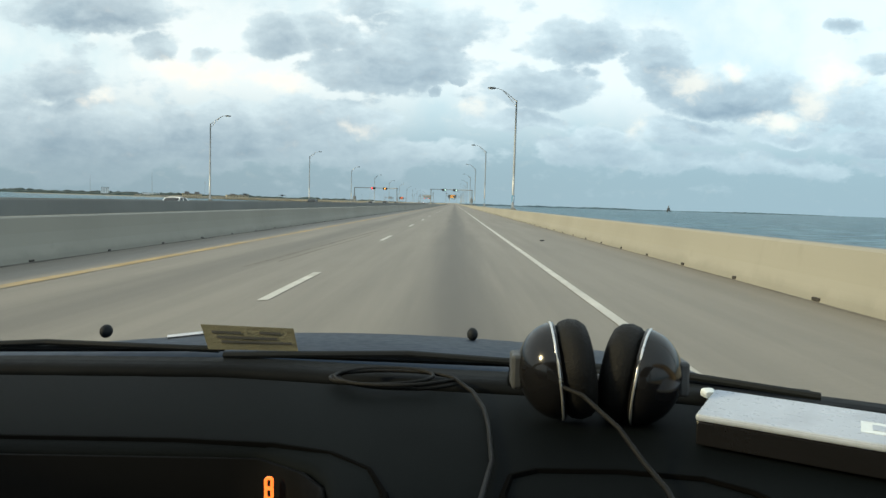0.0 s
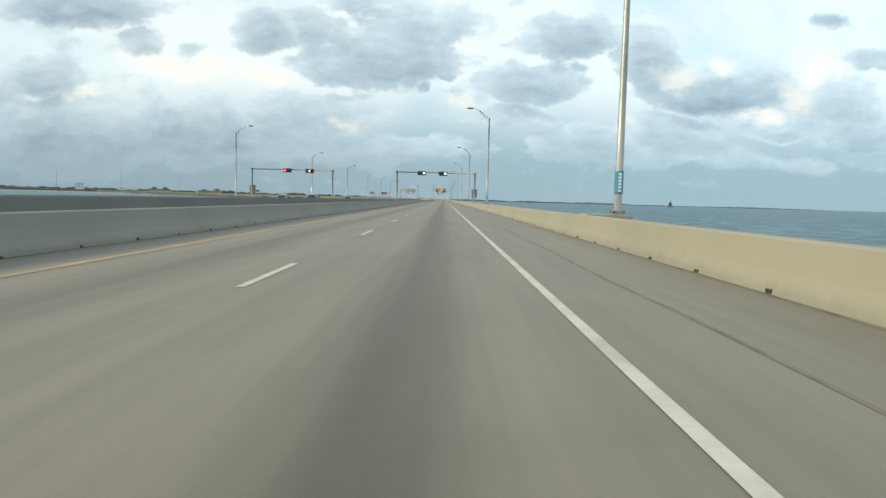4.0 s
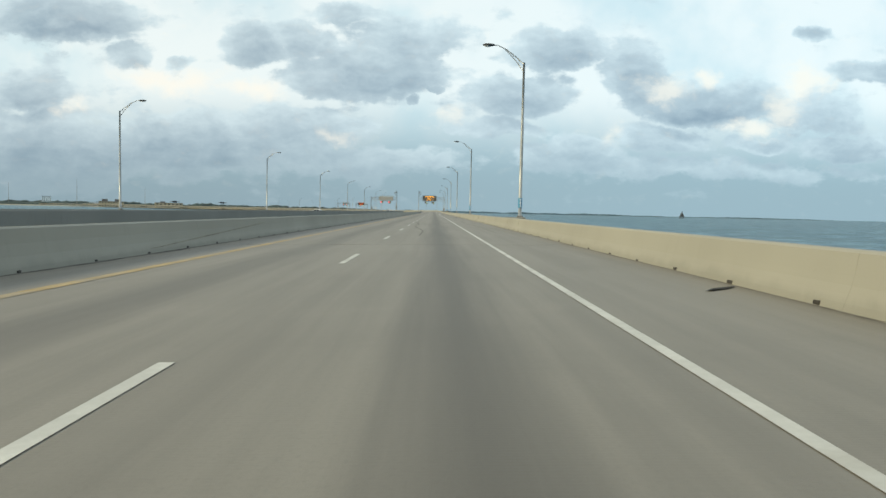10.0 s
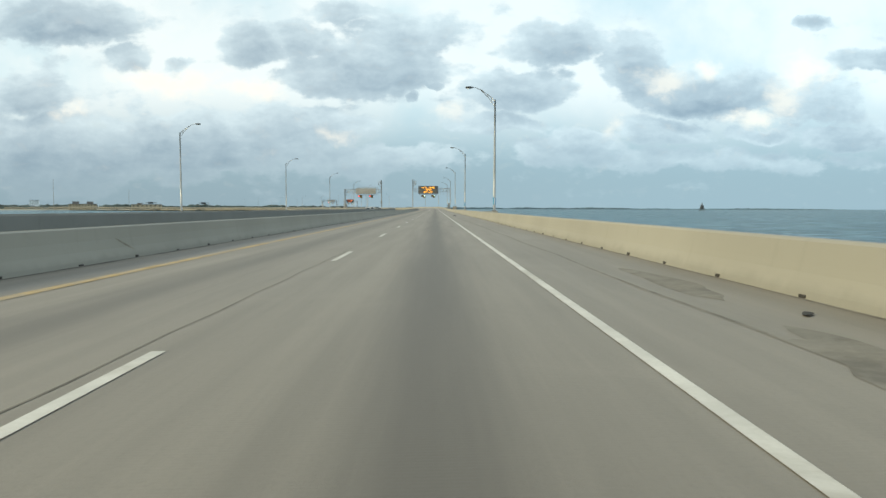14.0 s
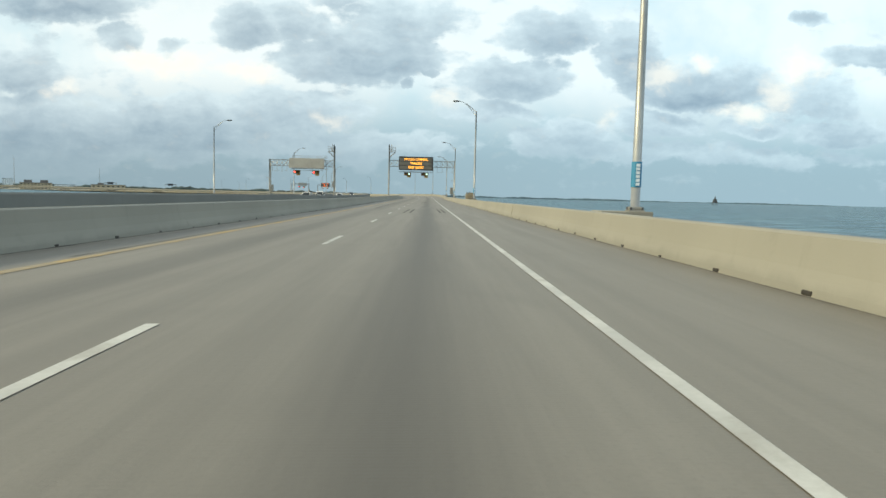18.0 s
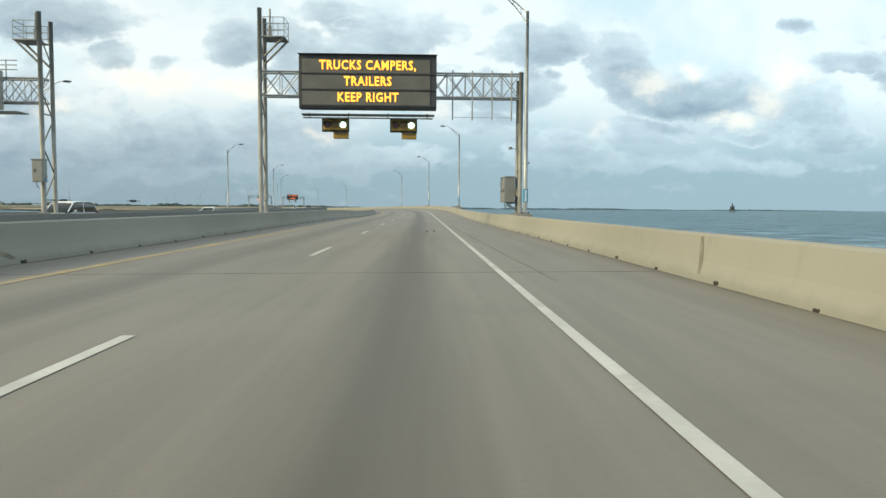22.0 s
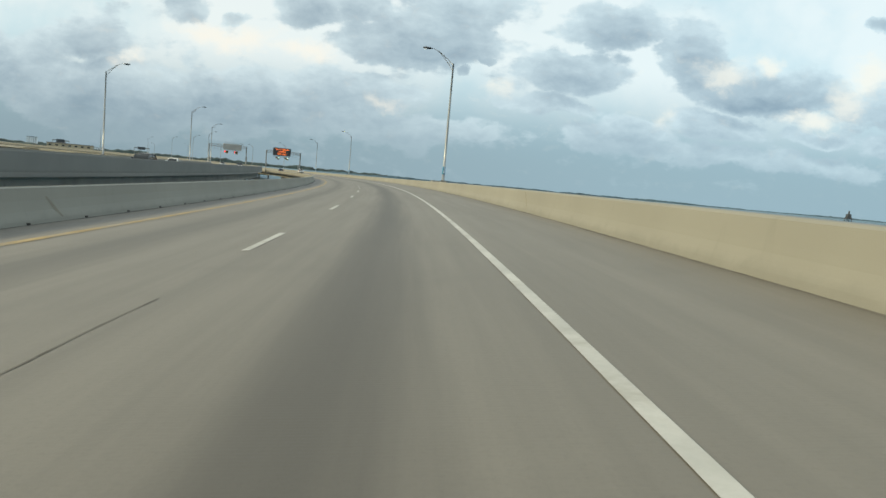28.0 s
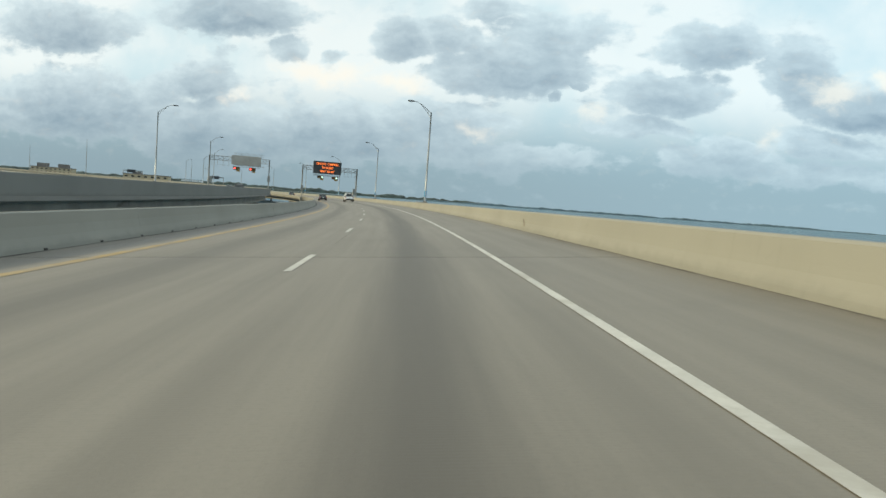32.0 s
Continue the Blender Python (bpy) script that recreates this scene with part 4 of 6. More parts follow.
# ---- vehicles ----
PAINTS = {
    "white": surface("white_car_paint", (0.72, 0.73, 0.73), 0.25, vary=0.04, bump=0, coat=0.6),
    "silver": surface("silver_car_paint", (0.42, 0.44, 0.46), 0.25, 0.4, vary=0.05, bump=0, coat=0.6),
    "dark": surface("dark_grey_car_paint", (0.035, 0.040, 0.045), 0.25, 0.2, vary=0.08, bump=0, coat=0.6),
    "blue": surface("dark_blue_car_paint", (0.020, 0.045, 0.085), 0.28, 0.3, vary=0.10, bump=0, coat=0.5),
}
CAR_GLASS = surface("tinted_car_glass", (0.018, 0.022, 0.025), 0.08, vary=0.1, bump=0)
TYRE = surface("tyre_rubber", (0.022, 0.022, 0.022), 0.85, vary=0.2)
RIM = surface("alloy_rim", (0.45, 0.46, 0.47), 0.35, 0.8, vary=0.1, bump=0)
TRIM = surface("black_plastic_trim", (0.025, 0.026, 0.028), 0.6, vary=0.2)
TAIL = surface("red_tail_lens", (0.35, 0.02, 0.015), 0.25, vary=0.1, bump=0)
PLATE = surface("blank_plate", (0.55, 0.55, 0.52), 0.5, vary=0.08)


def loft(stations, sides=14, power=3.2):
    """A rounded hull through stations (y, half width, bottom, top)."""
    bm = bmesh.new()
    rings = []
    for y, w, lo, hi in stations:
        ring = []
        for k in range(sides * 2):
            a = 2 * math.pi * k / (sides * 2)
            c, d = math.cos(a), math.sin(a)
            ring.append(bm.verts.new((w * math.copysign(abs(c) ** (2 / power), c), y, (lo + hi) / 2 + (hi - lo) / 2 * math.copysign(abs(d) ** (2 / power), d))))
        rings.append(ring)
    n = sides * 2
    for a, b in zip(rings, rings[1:]):
        for k in range(n):
            bm.faces.new((a[k], a[(k + 1) % n], b[(k + 1) % n], b[k]))
    bm.faces.new(rings[0][::-1])
    bm.faces.new(rings[-1])
    bmesh.ops.recalc_face_normals(bm, faces=bm.faces)
    return bm


SHAPES = {   # length, half width, hull stations, cabin stations, wheel places
    "sedan": (4.6, 0.88, [(0, 0.70, 0.35, 0.62), (0.10, 0.82, 0.26, 0.74), (0.9, 0.88, 0.22, 0.88), (1.5, 0.89, 0.20, 0.95), (3.6, 0.89, 0.20, 0.97), (4.3, 0.86, 0.24, 0.95), (4.55, 0.80, 0.32, 0.88), (4.6, 0.72, 0.40, 0.78)],
              [(1.25, 0.72, 0.85, 0.96), (1.95, 0.68, 0.85, 1.38), (2.5, 0.66, 0.85, 1.44), (3.2, 0.66, 0.85, 1.40), (4.05, 0.70, 0.85, 0.99)], (0.85, 3.65)),
    "suv": (4.7, 0.93, [(0, 0.76, 0.42, 0.78), (0.12, 0.88, 0.32, 0.92), (0.9, 0.93, 0.28, 1.05), (1.4, 0.94, 0.26, 1.10), (4.2, 0.94, 0.28, 1.12), (4.62, 0.90, 0.34, 1.08), (4.7, 0.82, 0.42, 0.96)],
            [(1.15, 0.78, 1.0, 1.10), (1.85, 0.74, 1.0, 1.64), (2.6, 0.73, 1.0, 1.72), (3.9, 0.72, 1.0, 1.70), (4.5, 0.76, 1.0, 1.18)], (0.90, 3.75)),
    "van": (5.1, 0.98, [(0, 0.80, 0.40, 0.85), (0.10, 0.92, 0.32, 1.0), (0.6, 0.97, 0.28, 1.12), (1.1, 0.98, 0.28, 1.20), (4.7, 0.98, 0.28, 1.22), (5.02, 0.95, 0.32, 1.20), (5.1, 0.88, 0.42, 1.10)],
            [(0.75, 0.82, 1.08, 1.20), (1.55, 0.78, 1.08, 1.82), (2.3, 0.78, 1.08, 1.92), (4.4, 0.78, 1.08, 1.92), (5.0, 0.82, 1.08, 1.30)], (0.95, 4.05)),
}


def car(name, shape, paint, label, place, s, towards, lit, group):
    """A car with its nose at the low end of y; towards: True when it comes at us."""
    length, half, hull, cabin, axles = SHAPES[shape]
    at = stand(place, s)
    if towards:
        at = at @ Matrix.Translation((0, -length / 2, 0))
    else:
        at = at @ Matrix.Rotation(math.pi, 4, "Z") @ Matrix.Translation((0, -length / 2, 0))
    c = thing(name, label, "car", group, m=at)
    body = part("body", loft(hull), PAINTS[paint], c, smooth=True)
    house = part("greenhouse", loft(cabin, 12, 4.0), CAR_GLASS, c, "tinted window glass", smooth=True)
    inner = cabin[1:-1]
    top = [(y, w * 0.90, hi - 0.07, hi + 0.018) for y, w, lo, hi in inner]
    part("roof", loft(top, 10, 3.5), PAINTS[paint], c, smooth=True)
    for side in (-1, 1):
        for y0, w0, lo0, hi0, y1, w1, hi1 in ((cabin[0][0], cabin[0][1], cabin[0][2], cabin[0][3], cabin[1][0], cabin[1][1], cabin[1][3]), (cabin[-1][0], cabin[-1][1], cabin[-1][2], cabin[-1][3], cabin[-2][0], cabin[-2][1], cabin[-2][3])):
            part("pillar", tube([(side * w0 * 0.96, y0, hi0 - 0.03), (side * w1 * 0.95, y1, hi1 - 0.04)], 0.045, 6), PAINTS[paint], c)
        ym = (cabin[1][0] + cabin[-2][0]) / 2
        part("pillar", tube([(side * cabin[1][1] * 1.02, ym, hull[3][3] - 0.05), (side * cabin[1][1] * 0.93, ym, cabin[2][3] - 0.06)], 0.04, 6), PAINTS[paint], c)
        mirror = loft([(cabin[0][0] + 0.38, 0.05, hull[3][3] - 0.02, hull[3][3] + 0.10), (cabin[0][0] + 0.52, 0.09, hull[3][3] - 0.03, hull[3][3] + 0.13)], 6)
        bmesh.ops.translate(mirror, verts=mirror.verts, vec=(side * (half + 0.08), 0, 0))
        part("mirror", mirror, PAINTS[paint], c)
        lamp = box(side * half * 0.72 - 0.17, side * half * 0.72 + 0.17, 0.02, 0.16, hull[1][3] - 0.22, hull[1][3] - 0.08, 0.02)
        part("headlight", lamp, HEADLIGHT if lit else PALE, c)
        tail = box(side * half * 0.80 - 0.12, side * half * 0.80 + 0.12, length - 0.12, length - 0.01, hull[-2][3] - 0.30, hull[-2][3] - 0.06, 0.02)
        part("tail_light", tail, TAIL, c)
        for y in axles:
            m = Matrix.Translation((side * (half - 0.09), y, 0.32)) @ Matrix.Rotation(math.pi / 2, 4, "Y")
            wheel = part("wheel", add_disc(bmesh.new(), m, 0.20, 0.225, 20), RIM, c)
            ring = bmesh.new()
            n = 24
            prof = [(0.20, -0.10), (0.30, -0.105), (0.32, -0.07), (0.32, 0.07), (0.30, 0.105), (0.20, 0.10)]
            rows = [[ring.verts.new(m @ Vector((r * math.cos(2 * math.pi * k / n), r * math.sin(2 * math.pi * k / n), d))) for r, d in prof] for k in range(n)]
            for k in range(n):
                for j in range(len(prof)):
                    ring.faces.new((rows[k][j], rows[k][(j + 1) % len(prof)], rows[(k + 1) % n][(j + 1) % len(prof)], rows[(k + 1) % n][j]))
            part("tyre", ring, TYRE, wheel)
    part("bumper", box(-half * 0.86, half * 0.86, -0.03, 0.10, hull[1][2] + 0.05, hull[1][2] + 0.24, 0.03), TRIM, c)
    part("bumper", box(-half * 0.86, half * 0.86, length - 0.10, length + 0.03, hull[-2][2] + 0.02, hull[-2][2] + 0.24, 0.03), TRIM, c)
    part("grille", box(-0.42, 0.42, -0.01, 0.06, hull[1][3] - 0.26, hull[1][3] - 0.12, 0.01), TRIM, c)
    part("number_plate", box(-0.17, 0.17, length + 0.03, length + 0.04, hull[-2][2] + 0.30, hull[-2][2] + 0.46), PLATE, c)
    return c


FAR_CARS = [
    ("sedan", "white", "white saloon car on the opposite carriageway", 58.4, -24.6, False),
    ("suv", "dark", "dark estate car on the opposite carriageway", 135.9, -28.9, False),
    ("van", "silver", "silver minivan on the opposite carriageway", 237.1, -24.6, True),
    ("suv", "silver", "silver off-road car on the opposite carriageway", 230.8, -28.9, False),
    ("sedan", "white", "white saloon with lit headlights on the opposite carriageway", 414.8, -24.6, True),
    ("suv", "white", "white pickup with a capped bed on the opposite carriageway", 630.0, -24.6, False),
    ("van", "white", "white van on the opposite carriageway", 651.4, -25.2, False),
    ("sedan", "white", "white saloon car beyond the sign gantry, opposite carriageway", 682.0, -24.6, False),
    ("suv", "dark", "dark car with lit headlights in the curve", 841.7, -24.6, True),
    ("sedan", "white", "white saloon in the curve of the opposite bridge", 874.1, -28.9, False),
    ("suv", "dark", "dark car with two lit headlights in the far curve", 1010.7, -24.6, True),
    ("sedan", "silver", "silver saloon far along the opposite bridge", 1041.9, -28.9, False),
    ("suv", "silver", "silver-grey estate car with lit headlights, opposite carriageway", 284.0, -24.6, True),
]
for shape, paint, label, s, l, lit in FAR_CARS:
    car("car", shape, paint, label, Q(s, l, 0.0), s, True, lit, "cars on the opposite bridge")
for shape, paint, label, s, l in (("suv", "white", "white car seen from behind in our lane", 1018.0, 0.0), ("sedan", "dark", "dark saloon seen from behind in the passing lane", 1038.0, -4.0), ("sedan", "dark", "dark car far ahead in the passing lane", 1119.0, -4.0)):
    c = car("car", shape, paint, label, P(s, l, 0.0), s, False, False, "cars ahead")
    c.matrix_basis = Matrix.Translation(P(s, l, 0.005)) @ Matrix.Rotation(turn_at(s), 4, "Z") @ Matrix.Rotation(-float(np.interp(s, LINE_S, _bank)), 4, "Y") @ Matrix.Rotation(math.pi, 4, "Z") @ Matrix.Translation((0, -2.3, 0))

# ---- wear and litter on the carriageway ----
def mark(name, label, path, wide, matter=None):
    """A rubber or tar mark on the deck along (s, l) points."""
    bm = bmesh.new()
    n = len(path)
    rows = []
    for i, (s, l) in enumerate(path):
        a, b = path[max(0, i - 1)], path[min(n - 1, i + 1)]
        slope = (b[1] - a[1]) / max(0.01, abs(b[0] - a[0]))
        w = wide * (0.75 + 0.25 * min(1, i / 2, (n - 1 - i) / 2)) * random.uniform(0.85, 1.15) / 2
        rows.append((bm.verts.new(P(s, l - w, 0.0035)), bm.verts.new(P(s + w * slope * 0, l + w, 0.0035))))
    for a, b in zip(rows, rows[1:]):
        bm.faces.new((a[0], a[1], b[1], b[0]))
    return part(name, bm, matter or RUBBER_MARK, road)


def line(s0, l0, s1, l1, n=8, wave=0.0):
    return [(s0 + (s1 - s0) * i / n, l0 + (l1 - l0) * i / n + wave * math.sin(i * 1.9)) for i in range(n + 1)]


for l in (-1.45, -1.05, 0.85, 1.12):
    mark("skid_mark", "", line(533.9, l, 543.7, l * 0.92, 8, 0.01), 0.13)
for k in range(36):
    s = 581.0 + k * 0.58
    l = -0.81 + 0.22 * (k / 36) ** 1.5
    for d in (0.0, 0.33):
        mark("skid_mark", "", line(s, l + d, s + 0.36, l + d + 0.006, 3), 0.12)
bend = [(303.0, -0.95), (307.0, -0.88), (310.8, -0.89), (313.5, -1.05), (316.5, -1.33), (322.0, -1.62), (334.6, -1.68), (339.5, -2.0), (349.0, -2.08)]


def crack_at(s):
    return float(np.interp(s, [a for a, _ in bend], [b for _, b in bend])) + 0.01 * math.sin(s * 3)


mark("tar_streak", "", [(s, crack_at(s)) for s in np.arange(303.0, 349.0, 0.9)], 0.045)
mark("tar_streak", "", [(s, crack_at(s) + 0.13 + 0.02 * math.sin(s * 1.1)) for s in np.arange(326.0, 345.0, 0.9)], 0.03)
mark("tar_streak", "", line(385.8, 2.75, 457.6, 2.45, 24, 0.04), 0.05, STAIN)
mark("tar_streak", "", line(307.1, 2.85, 341.9, 2.55, 14, 0.03), 0.05, STAIN)
mark("tar_streak", "", line(85.0, 2.7, 145.2, 2.5, 22, 0.04), 0.05, STAIN)
mark("tar_streak", "", line(611.5, 2.15, 642.7, 1.75, 14, 0.02), 0.05, STAIN)
mark("tar_streak", "", line(383.5, -2.45, 402.0, -2.35, 20, 0.02), 0.025, STAIN)
mark("tar_streak", "", line(350.0, -2.07, 368.7, -2.06, 24, 0.015), 0.025, STAIN)
mark("skid_mark", "", line(10.9, -3.6, 26.0, -3.1, 10, 0.01), 0.08, STAIN)
mark("skid_mark", "", line(12.1, -3.3, 23.7, -2.9, 10, 0.01), 0.06, STAIN)
mark("tar_streak", "", line(503.9, -6.0, 573.3, -5.75, 24, 0.03), 0.12, STAIN)
mark("tar_streak", "", line(548.0, -4.25, 590.0, -4.62, 30, 0.015), 0.10)
mark("tar_streak", "", line(556.0, -5.1, 575.0, -5.25, 14, 0.01), 0.06, STAIN)
mark("tar_streak", "", line(207.6, -4.2, 216.9, -3.7, 8, 0.02), 0.04, STAIN)

mark("skid_mark", "", line(630.2, 0.42, 632.4, 0.42, 6, 0.006), 0.11)
mark("skid_mark", "", line(630.5, 0.73, 632.6, 0.75, 6, 0.006), 0.11)
mark("skid_mark", "", line(636.9, -2.42, 637.3, -2.34, 4, 0.01), 0.10)
mark("skid_mark", "", line(637.3, -2.26, 637.7, -2.20, 4, 0.01), 0.10)
for k in range(17):
    s = 704.0 + 20.5 * k + random.uniform(-4, 4)
    mark("joint_crack", "", line(s, -1.79, s + random.uniform(5, 12), -1.77, 14, 0.012), 0.018, STAIN)


def blot(s, l, long, wide):
    """A seeped stain with a ragged edge."""
    bm = bmesh.new()
    ring = []
    for k in range(28):
        a = 2 * math.pi * k / 28
        r = 1 + 0.55 * noise.noise(Vector((math.cos(a) * 1.7 + s, math.sin(a) * 1.7, l)))
        ring.append(bm.verts.new(P(s + long / 2 * r * math.sin(a), l + wide / 2 * r * math.cos(a), 0.003)))
    bm.faces.new(ring)
    part("oil_stain", bm, STAIN, road)


for s, l, long, wide in ((387.0, 3.0, 3.0, 0.7), (392.2, 3.3, 4.0, 0.5), (378.3, 3.4, 2.5, 0.35), (637.3, 3.4, 0.8, 0.5), (207.6, 3.4, 1.0, 0.2), (105.8, -3.4, 1.5, 0.3), (272.4, -0.2, 1.2, 0.25), (713.3, -4.1, 0.8, 0.3)):
    blot(s, l, long, wide)


def litter(label, s, l, size, flat=0.5):
    bm = bmesh.new()
    bmesh.ops.create_icosphere(bm, subdivisions=2, radius=0.5)
    for v in bm.verts:
        v.co *= 1 + 0.9 * noise.noise(v.co * 2.3 + Vector((s, l, 0)))
    bmesh.ops.transform(bm, matrix=Matrix.Diagonal((size[0], size[1], size[2], 1)), verts=bm.verts)
    low = min(v.co.z for v in bm.verts)
    bmesh.ops.translate(bm, verts=bm.verts, vec=(0, 0, -low))
    ob = part("tyre_scrap", bm, TYRE)
    ob.matrix_basis = stand(P(s, l, 0.0), s) @ Matrix.Rotation(random.uniform(0, 3), 4, "Z")
    tagged(ob, label, "debris", "scraps on the shoulder")


litter("flat black scrap of tyre on the concrete shoulder", 471.0, 2.5, (0.48, 0.24, 0.06))
litter("long black strip of tread beside the parapet foot", 283.0, 3.75, (0.75, 0.10, 0.03))
litter("thin black strip of rubber lying on the shoulder", 20.2, 2.6, (0.35, 0.08, 0.03))
litter("small black rubber scrap on the shoulder", 208.6, 3.0, (0.25, 0.08, 0.04))
litter("small dark scrap in the passing lane", 172.7, -2.27, (0.26, 0.09, 0.03))
litter("pale flat scrap on the shoulder concrete", 389.3, 3.6, (0.22, 0.10, 0.03))

# ---- scuppers along the feet of the parapets ----
def scupper_mesh():
    # a dark block stands for each opening; the shade inside is its colour
    bm = box(-0.010, 0.03, -0.06, 0.06, 0.004, 0.048, 0.012)
    me = bpy.data.meshes.new("scupper")
    bm.to_mesh(me)
    bm.free()
    me.materials.append(HOLE)
    return me


SCUPPER = scupper_mesh()
for wall, foot, gap, turned in ((right_wall, RIGHT, 2.32, 0), (left_wall, LEFT, 2.66, math.pi)):
    rest = bmesh.new()
    s, k = 0.7, 0
    while s < (672 if turned == 0 else 1036):
        at = Matrix.Translation(P(s, foot, 0.0)) @ Matrix.Rotation(turn_at(s) + turned, 4, "Z")
        if k < 290:
            same_part("scupper", SCUPPER, wall, at @ Matrix.Diagonal((1, random.uniform(0.8, 1.6), random.uniform(0.8, 1.3), 1)))
        else:
            add_box(rest, -0.010, 0.03, -0.06, 0.06, 0.004, 0.048, 0, at)
        s += gap
        k += 1
    if rest.verts:
        tagged(part("scupper_row", rest, HOLE, wall), kind="stuff")


GRIME = surface("black_foot_grime", (0.055, 0.052, 0.045), 0.9, vary=0.35, scale=1.2, fine=9, stain=(0.125, 0.118, 0.10), stain_at=(0.42, 0.60))
for foot, side, dark, hub in ((LEFT, 1, 0.13, 0.05), (RIGHT, -1, 0.07, 0.03)):
    bm = bmesh.new()
    rows = []
    for s in np.arange(-20.0, 1040.0, 0.75):
        w = hub + dark * max(0.05, 0.5 + noise.noise(Vector((s * 0.31, foot, 0))) + 0.5 * noise.noise(Vector((s * 1.3, foot, 4))))
        rows.append((bm.verts.new(P(s, foot - side * 0.002, 0.0025)), bm.verts.new(P(s, foot + side * w, 0.0025))))
    for a, b in zip(rows, rows[1:]):
        bm.faces.new((a[0], a[1], b[1], b[0]))
    part("grime_line", bm, GRIME if side > 0 else STAIN, road)


def scuff(wall, s, foot, side, h0, h1, lean, wide):
    """A rubbed tyre mark on the sloped face of a parapet."""
    bm = bmesh.new()
    rows = []
    for i in range(5):
        h = h0 + (h1 - h0) * i / 4
        l = 0.095 + 0.075 * (h - 0.28) / 0.37 if h > 0.28 else 0.025 + 0.07 * (h - 0.09) / 0.19
        w = wide * (0.6 + 0.4 * math.sin(i / 4 * math.pi)) / 2
        sc = s + lean * i / 4
        rows.append((bm.verts.new(P(sc - w, foot + side * (l - 0.004), h)), bm.verts.new(P(sc + w, foot + side * (l - 0.004), h))))
    for a, b in zip(rows, rows[1:]):
        bm.faces.new((a[0], a[1], b[1], b[0]))
    part("tyre_scuff", bm, SCUFF, wall)


SCUFF = surface("rubbed_concrete_scuff", (0.18, 0.165, 0.132), 0.85, vary=0.35, scale=3.0, fine=20, stain=(0.20, 0.19, 0.16), stain_at=(0.5, 0.6))
for s, h0, h1, lean, wide in ((256.2, 0.3, 0.5, 0.8, 0.25), (252.3, 0.15, 0.45, 0.9, 0.12), (314.7, 0.2, 0.5, 1.4, 0.2), (310.0, 0.35, 0.55, 0.4, 0.15), (342.3, 0.28, 0.60, 0.9, 0.50), (343.3, 0.25, 0.56, 0.8, 0.45), (344.8, 0.08, 0.26, 0.1, 0.60), (347.8, 0.22, 0.38, 5.5, 0.25), (525.8, 0.05, 0.63, 0.4, 0.30), (585.6, 0.12, 0.42, 0.6, 0.30), (611.5, 0.1, 0.62, 0.2, 0.12),
                                  (642.7, 0.12, 0.40, 0.7, 0.30), (645.0, 0.12, 0.40, 0.8, 0.25), (654.3, 0.1, 0.4, 0.5, 0.2), (705.2, 0.1, 0.5, 0.9, 0.15), (763.0, 0.15, 0.5, 0.6, 0.20), (766.5, 0.35, 0.40, 0.9, 0.4), (786.2, 0.1, 0.6, 0.8, 0.1), (837.1, 0.2, 0.5, -3.0, 0.12), (834.8, 0.1, 0.4, -2.4, 0.2), (851.0, 0.1, 0.4, 0.7, 0.1), (898.4, 0.15, 0.42, 0.5, 0.40)):
    scuff(right_wall, s, RIGHT, 1, h0, h1, lean, wide)
for s, h0, h1, lean, wide in ((291.0, 0.12, 0.62, 13.0, 0.9), (262.0, 0.15, 0.5, -7.0, 0.5), (96.5, 0.12, 0.5, 12.0, 0.8), (101.2, 0.1, 0.7, 9.0, 0.25), (267.8, 0.1, 0.6, 3.0, 0.2), (399.7, 0.2, 0.5, -0.8, 0.15), (614.9, 0.1, 0.35, -0.6, 0.35), (596.4, 0.2, 0.55, -1.0, 0.3), (601.1, 0.2, 0.4, 1.4, 0.3), (694.8, 0.2, 0.6, 0.5, 0.15), (781.6, 0.1, 0.6, -0.5, 0.15), (848.7, 0.3, 0.5, -0.5, 0.2), (918.1, 0.3, 0.6, 0.6, 0.15)):
    scuff(left_wall, s, LEFT, -1, h0, h1, lean, wide)

# ---- equipment stand outside the seaward parapet ----
at = stand(P(586.5, 0.4, 0), 586.5)
st = thing("equipment_stand", "beige board shelter with a grey cabinet and railing outside the parapet", "equipment stand", m=at)
part("platform", add_box(box(4.30, 6.4, -2.0, 4.5, -0.30, -0.15), 4.25, 4.45, -2.0, 4.5, -0.45, -0.2), CONCRETE, st)
shed = part("shelter_wall", box(4.98, 6.02, 0.0, 0.9, -0.15, 1.56, 0.01), BEIGE_WALL, st)
part("roof_edge", box(4.95, 6.05, -0.03, 0.93, 1.56, 1.59), GALV_OLD, shed)
part("notice", box(5.05, 5.22, -0.006, -0.001, 1.41, 1.51), BLUE_SIGN, shed)
part("vent_pipe", tube([(5.45, 0.4, 1.56), (5.45, 0.4, 1.80)], 0.03, 8), DARK_STEEL, shed)
cab = part("cabinet", box(4.97, 5.62, 2.2, 3.1, -0.15, 1.27, 0.015), surface("blue_grey_cabinet_paint", (0.30, 0.34, 0.36), 0.5, vary=0.08), st)
part("roof_cap", box(4.93, 5.66, 2.16, 3.14, 1.27, 1.32, 0.01), GALV_OLD, cab)
part("latch", box(4.93, 4.97, 2.5, 2.6, 0.5, 0.7), DARK_STEEL, cab)
for z in (0.78, 1.08):
    part("rail", tube([(5.35, -0.25, z), (6.25, -0.25, z), (6.25, 1.6, z)], 0.025, 8), DARK_STEEL, st)
for x, y in ((5.35, -0.25), (5.80, -0.25), (6.25, -0.25), (6.25, 1.6)):
    part("rail_post", tube([(x, y, -0.15), (x, y, 1.08)], 0.025, 8), DARK_STEEL, st)

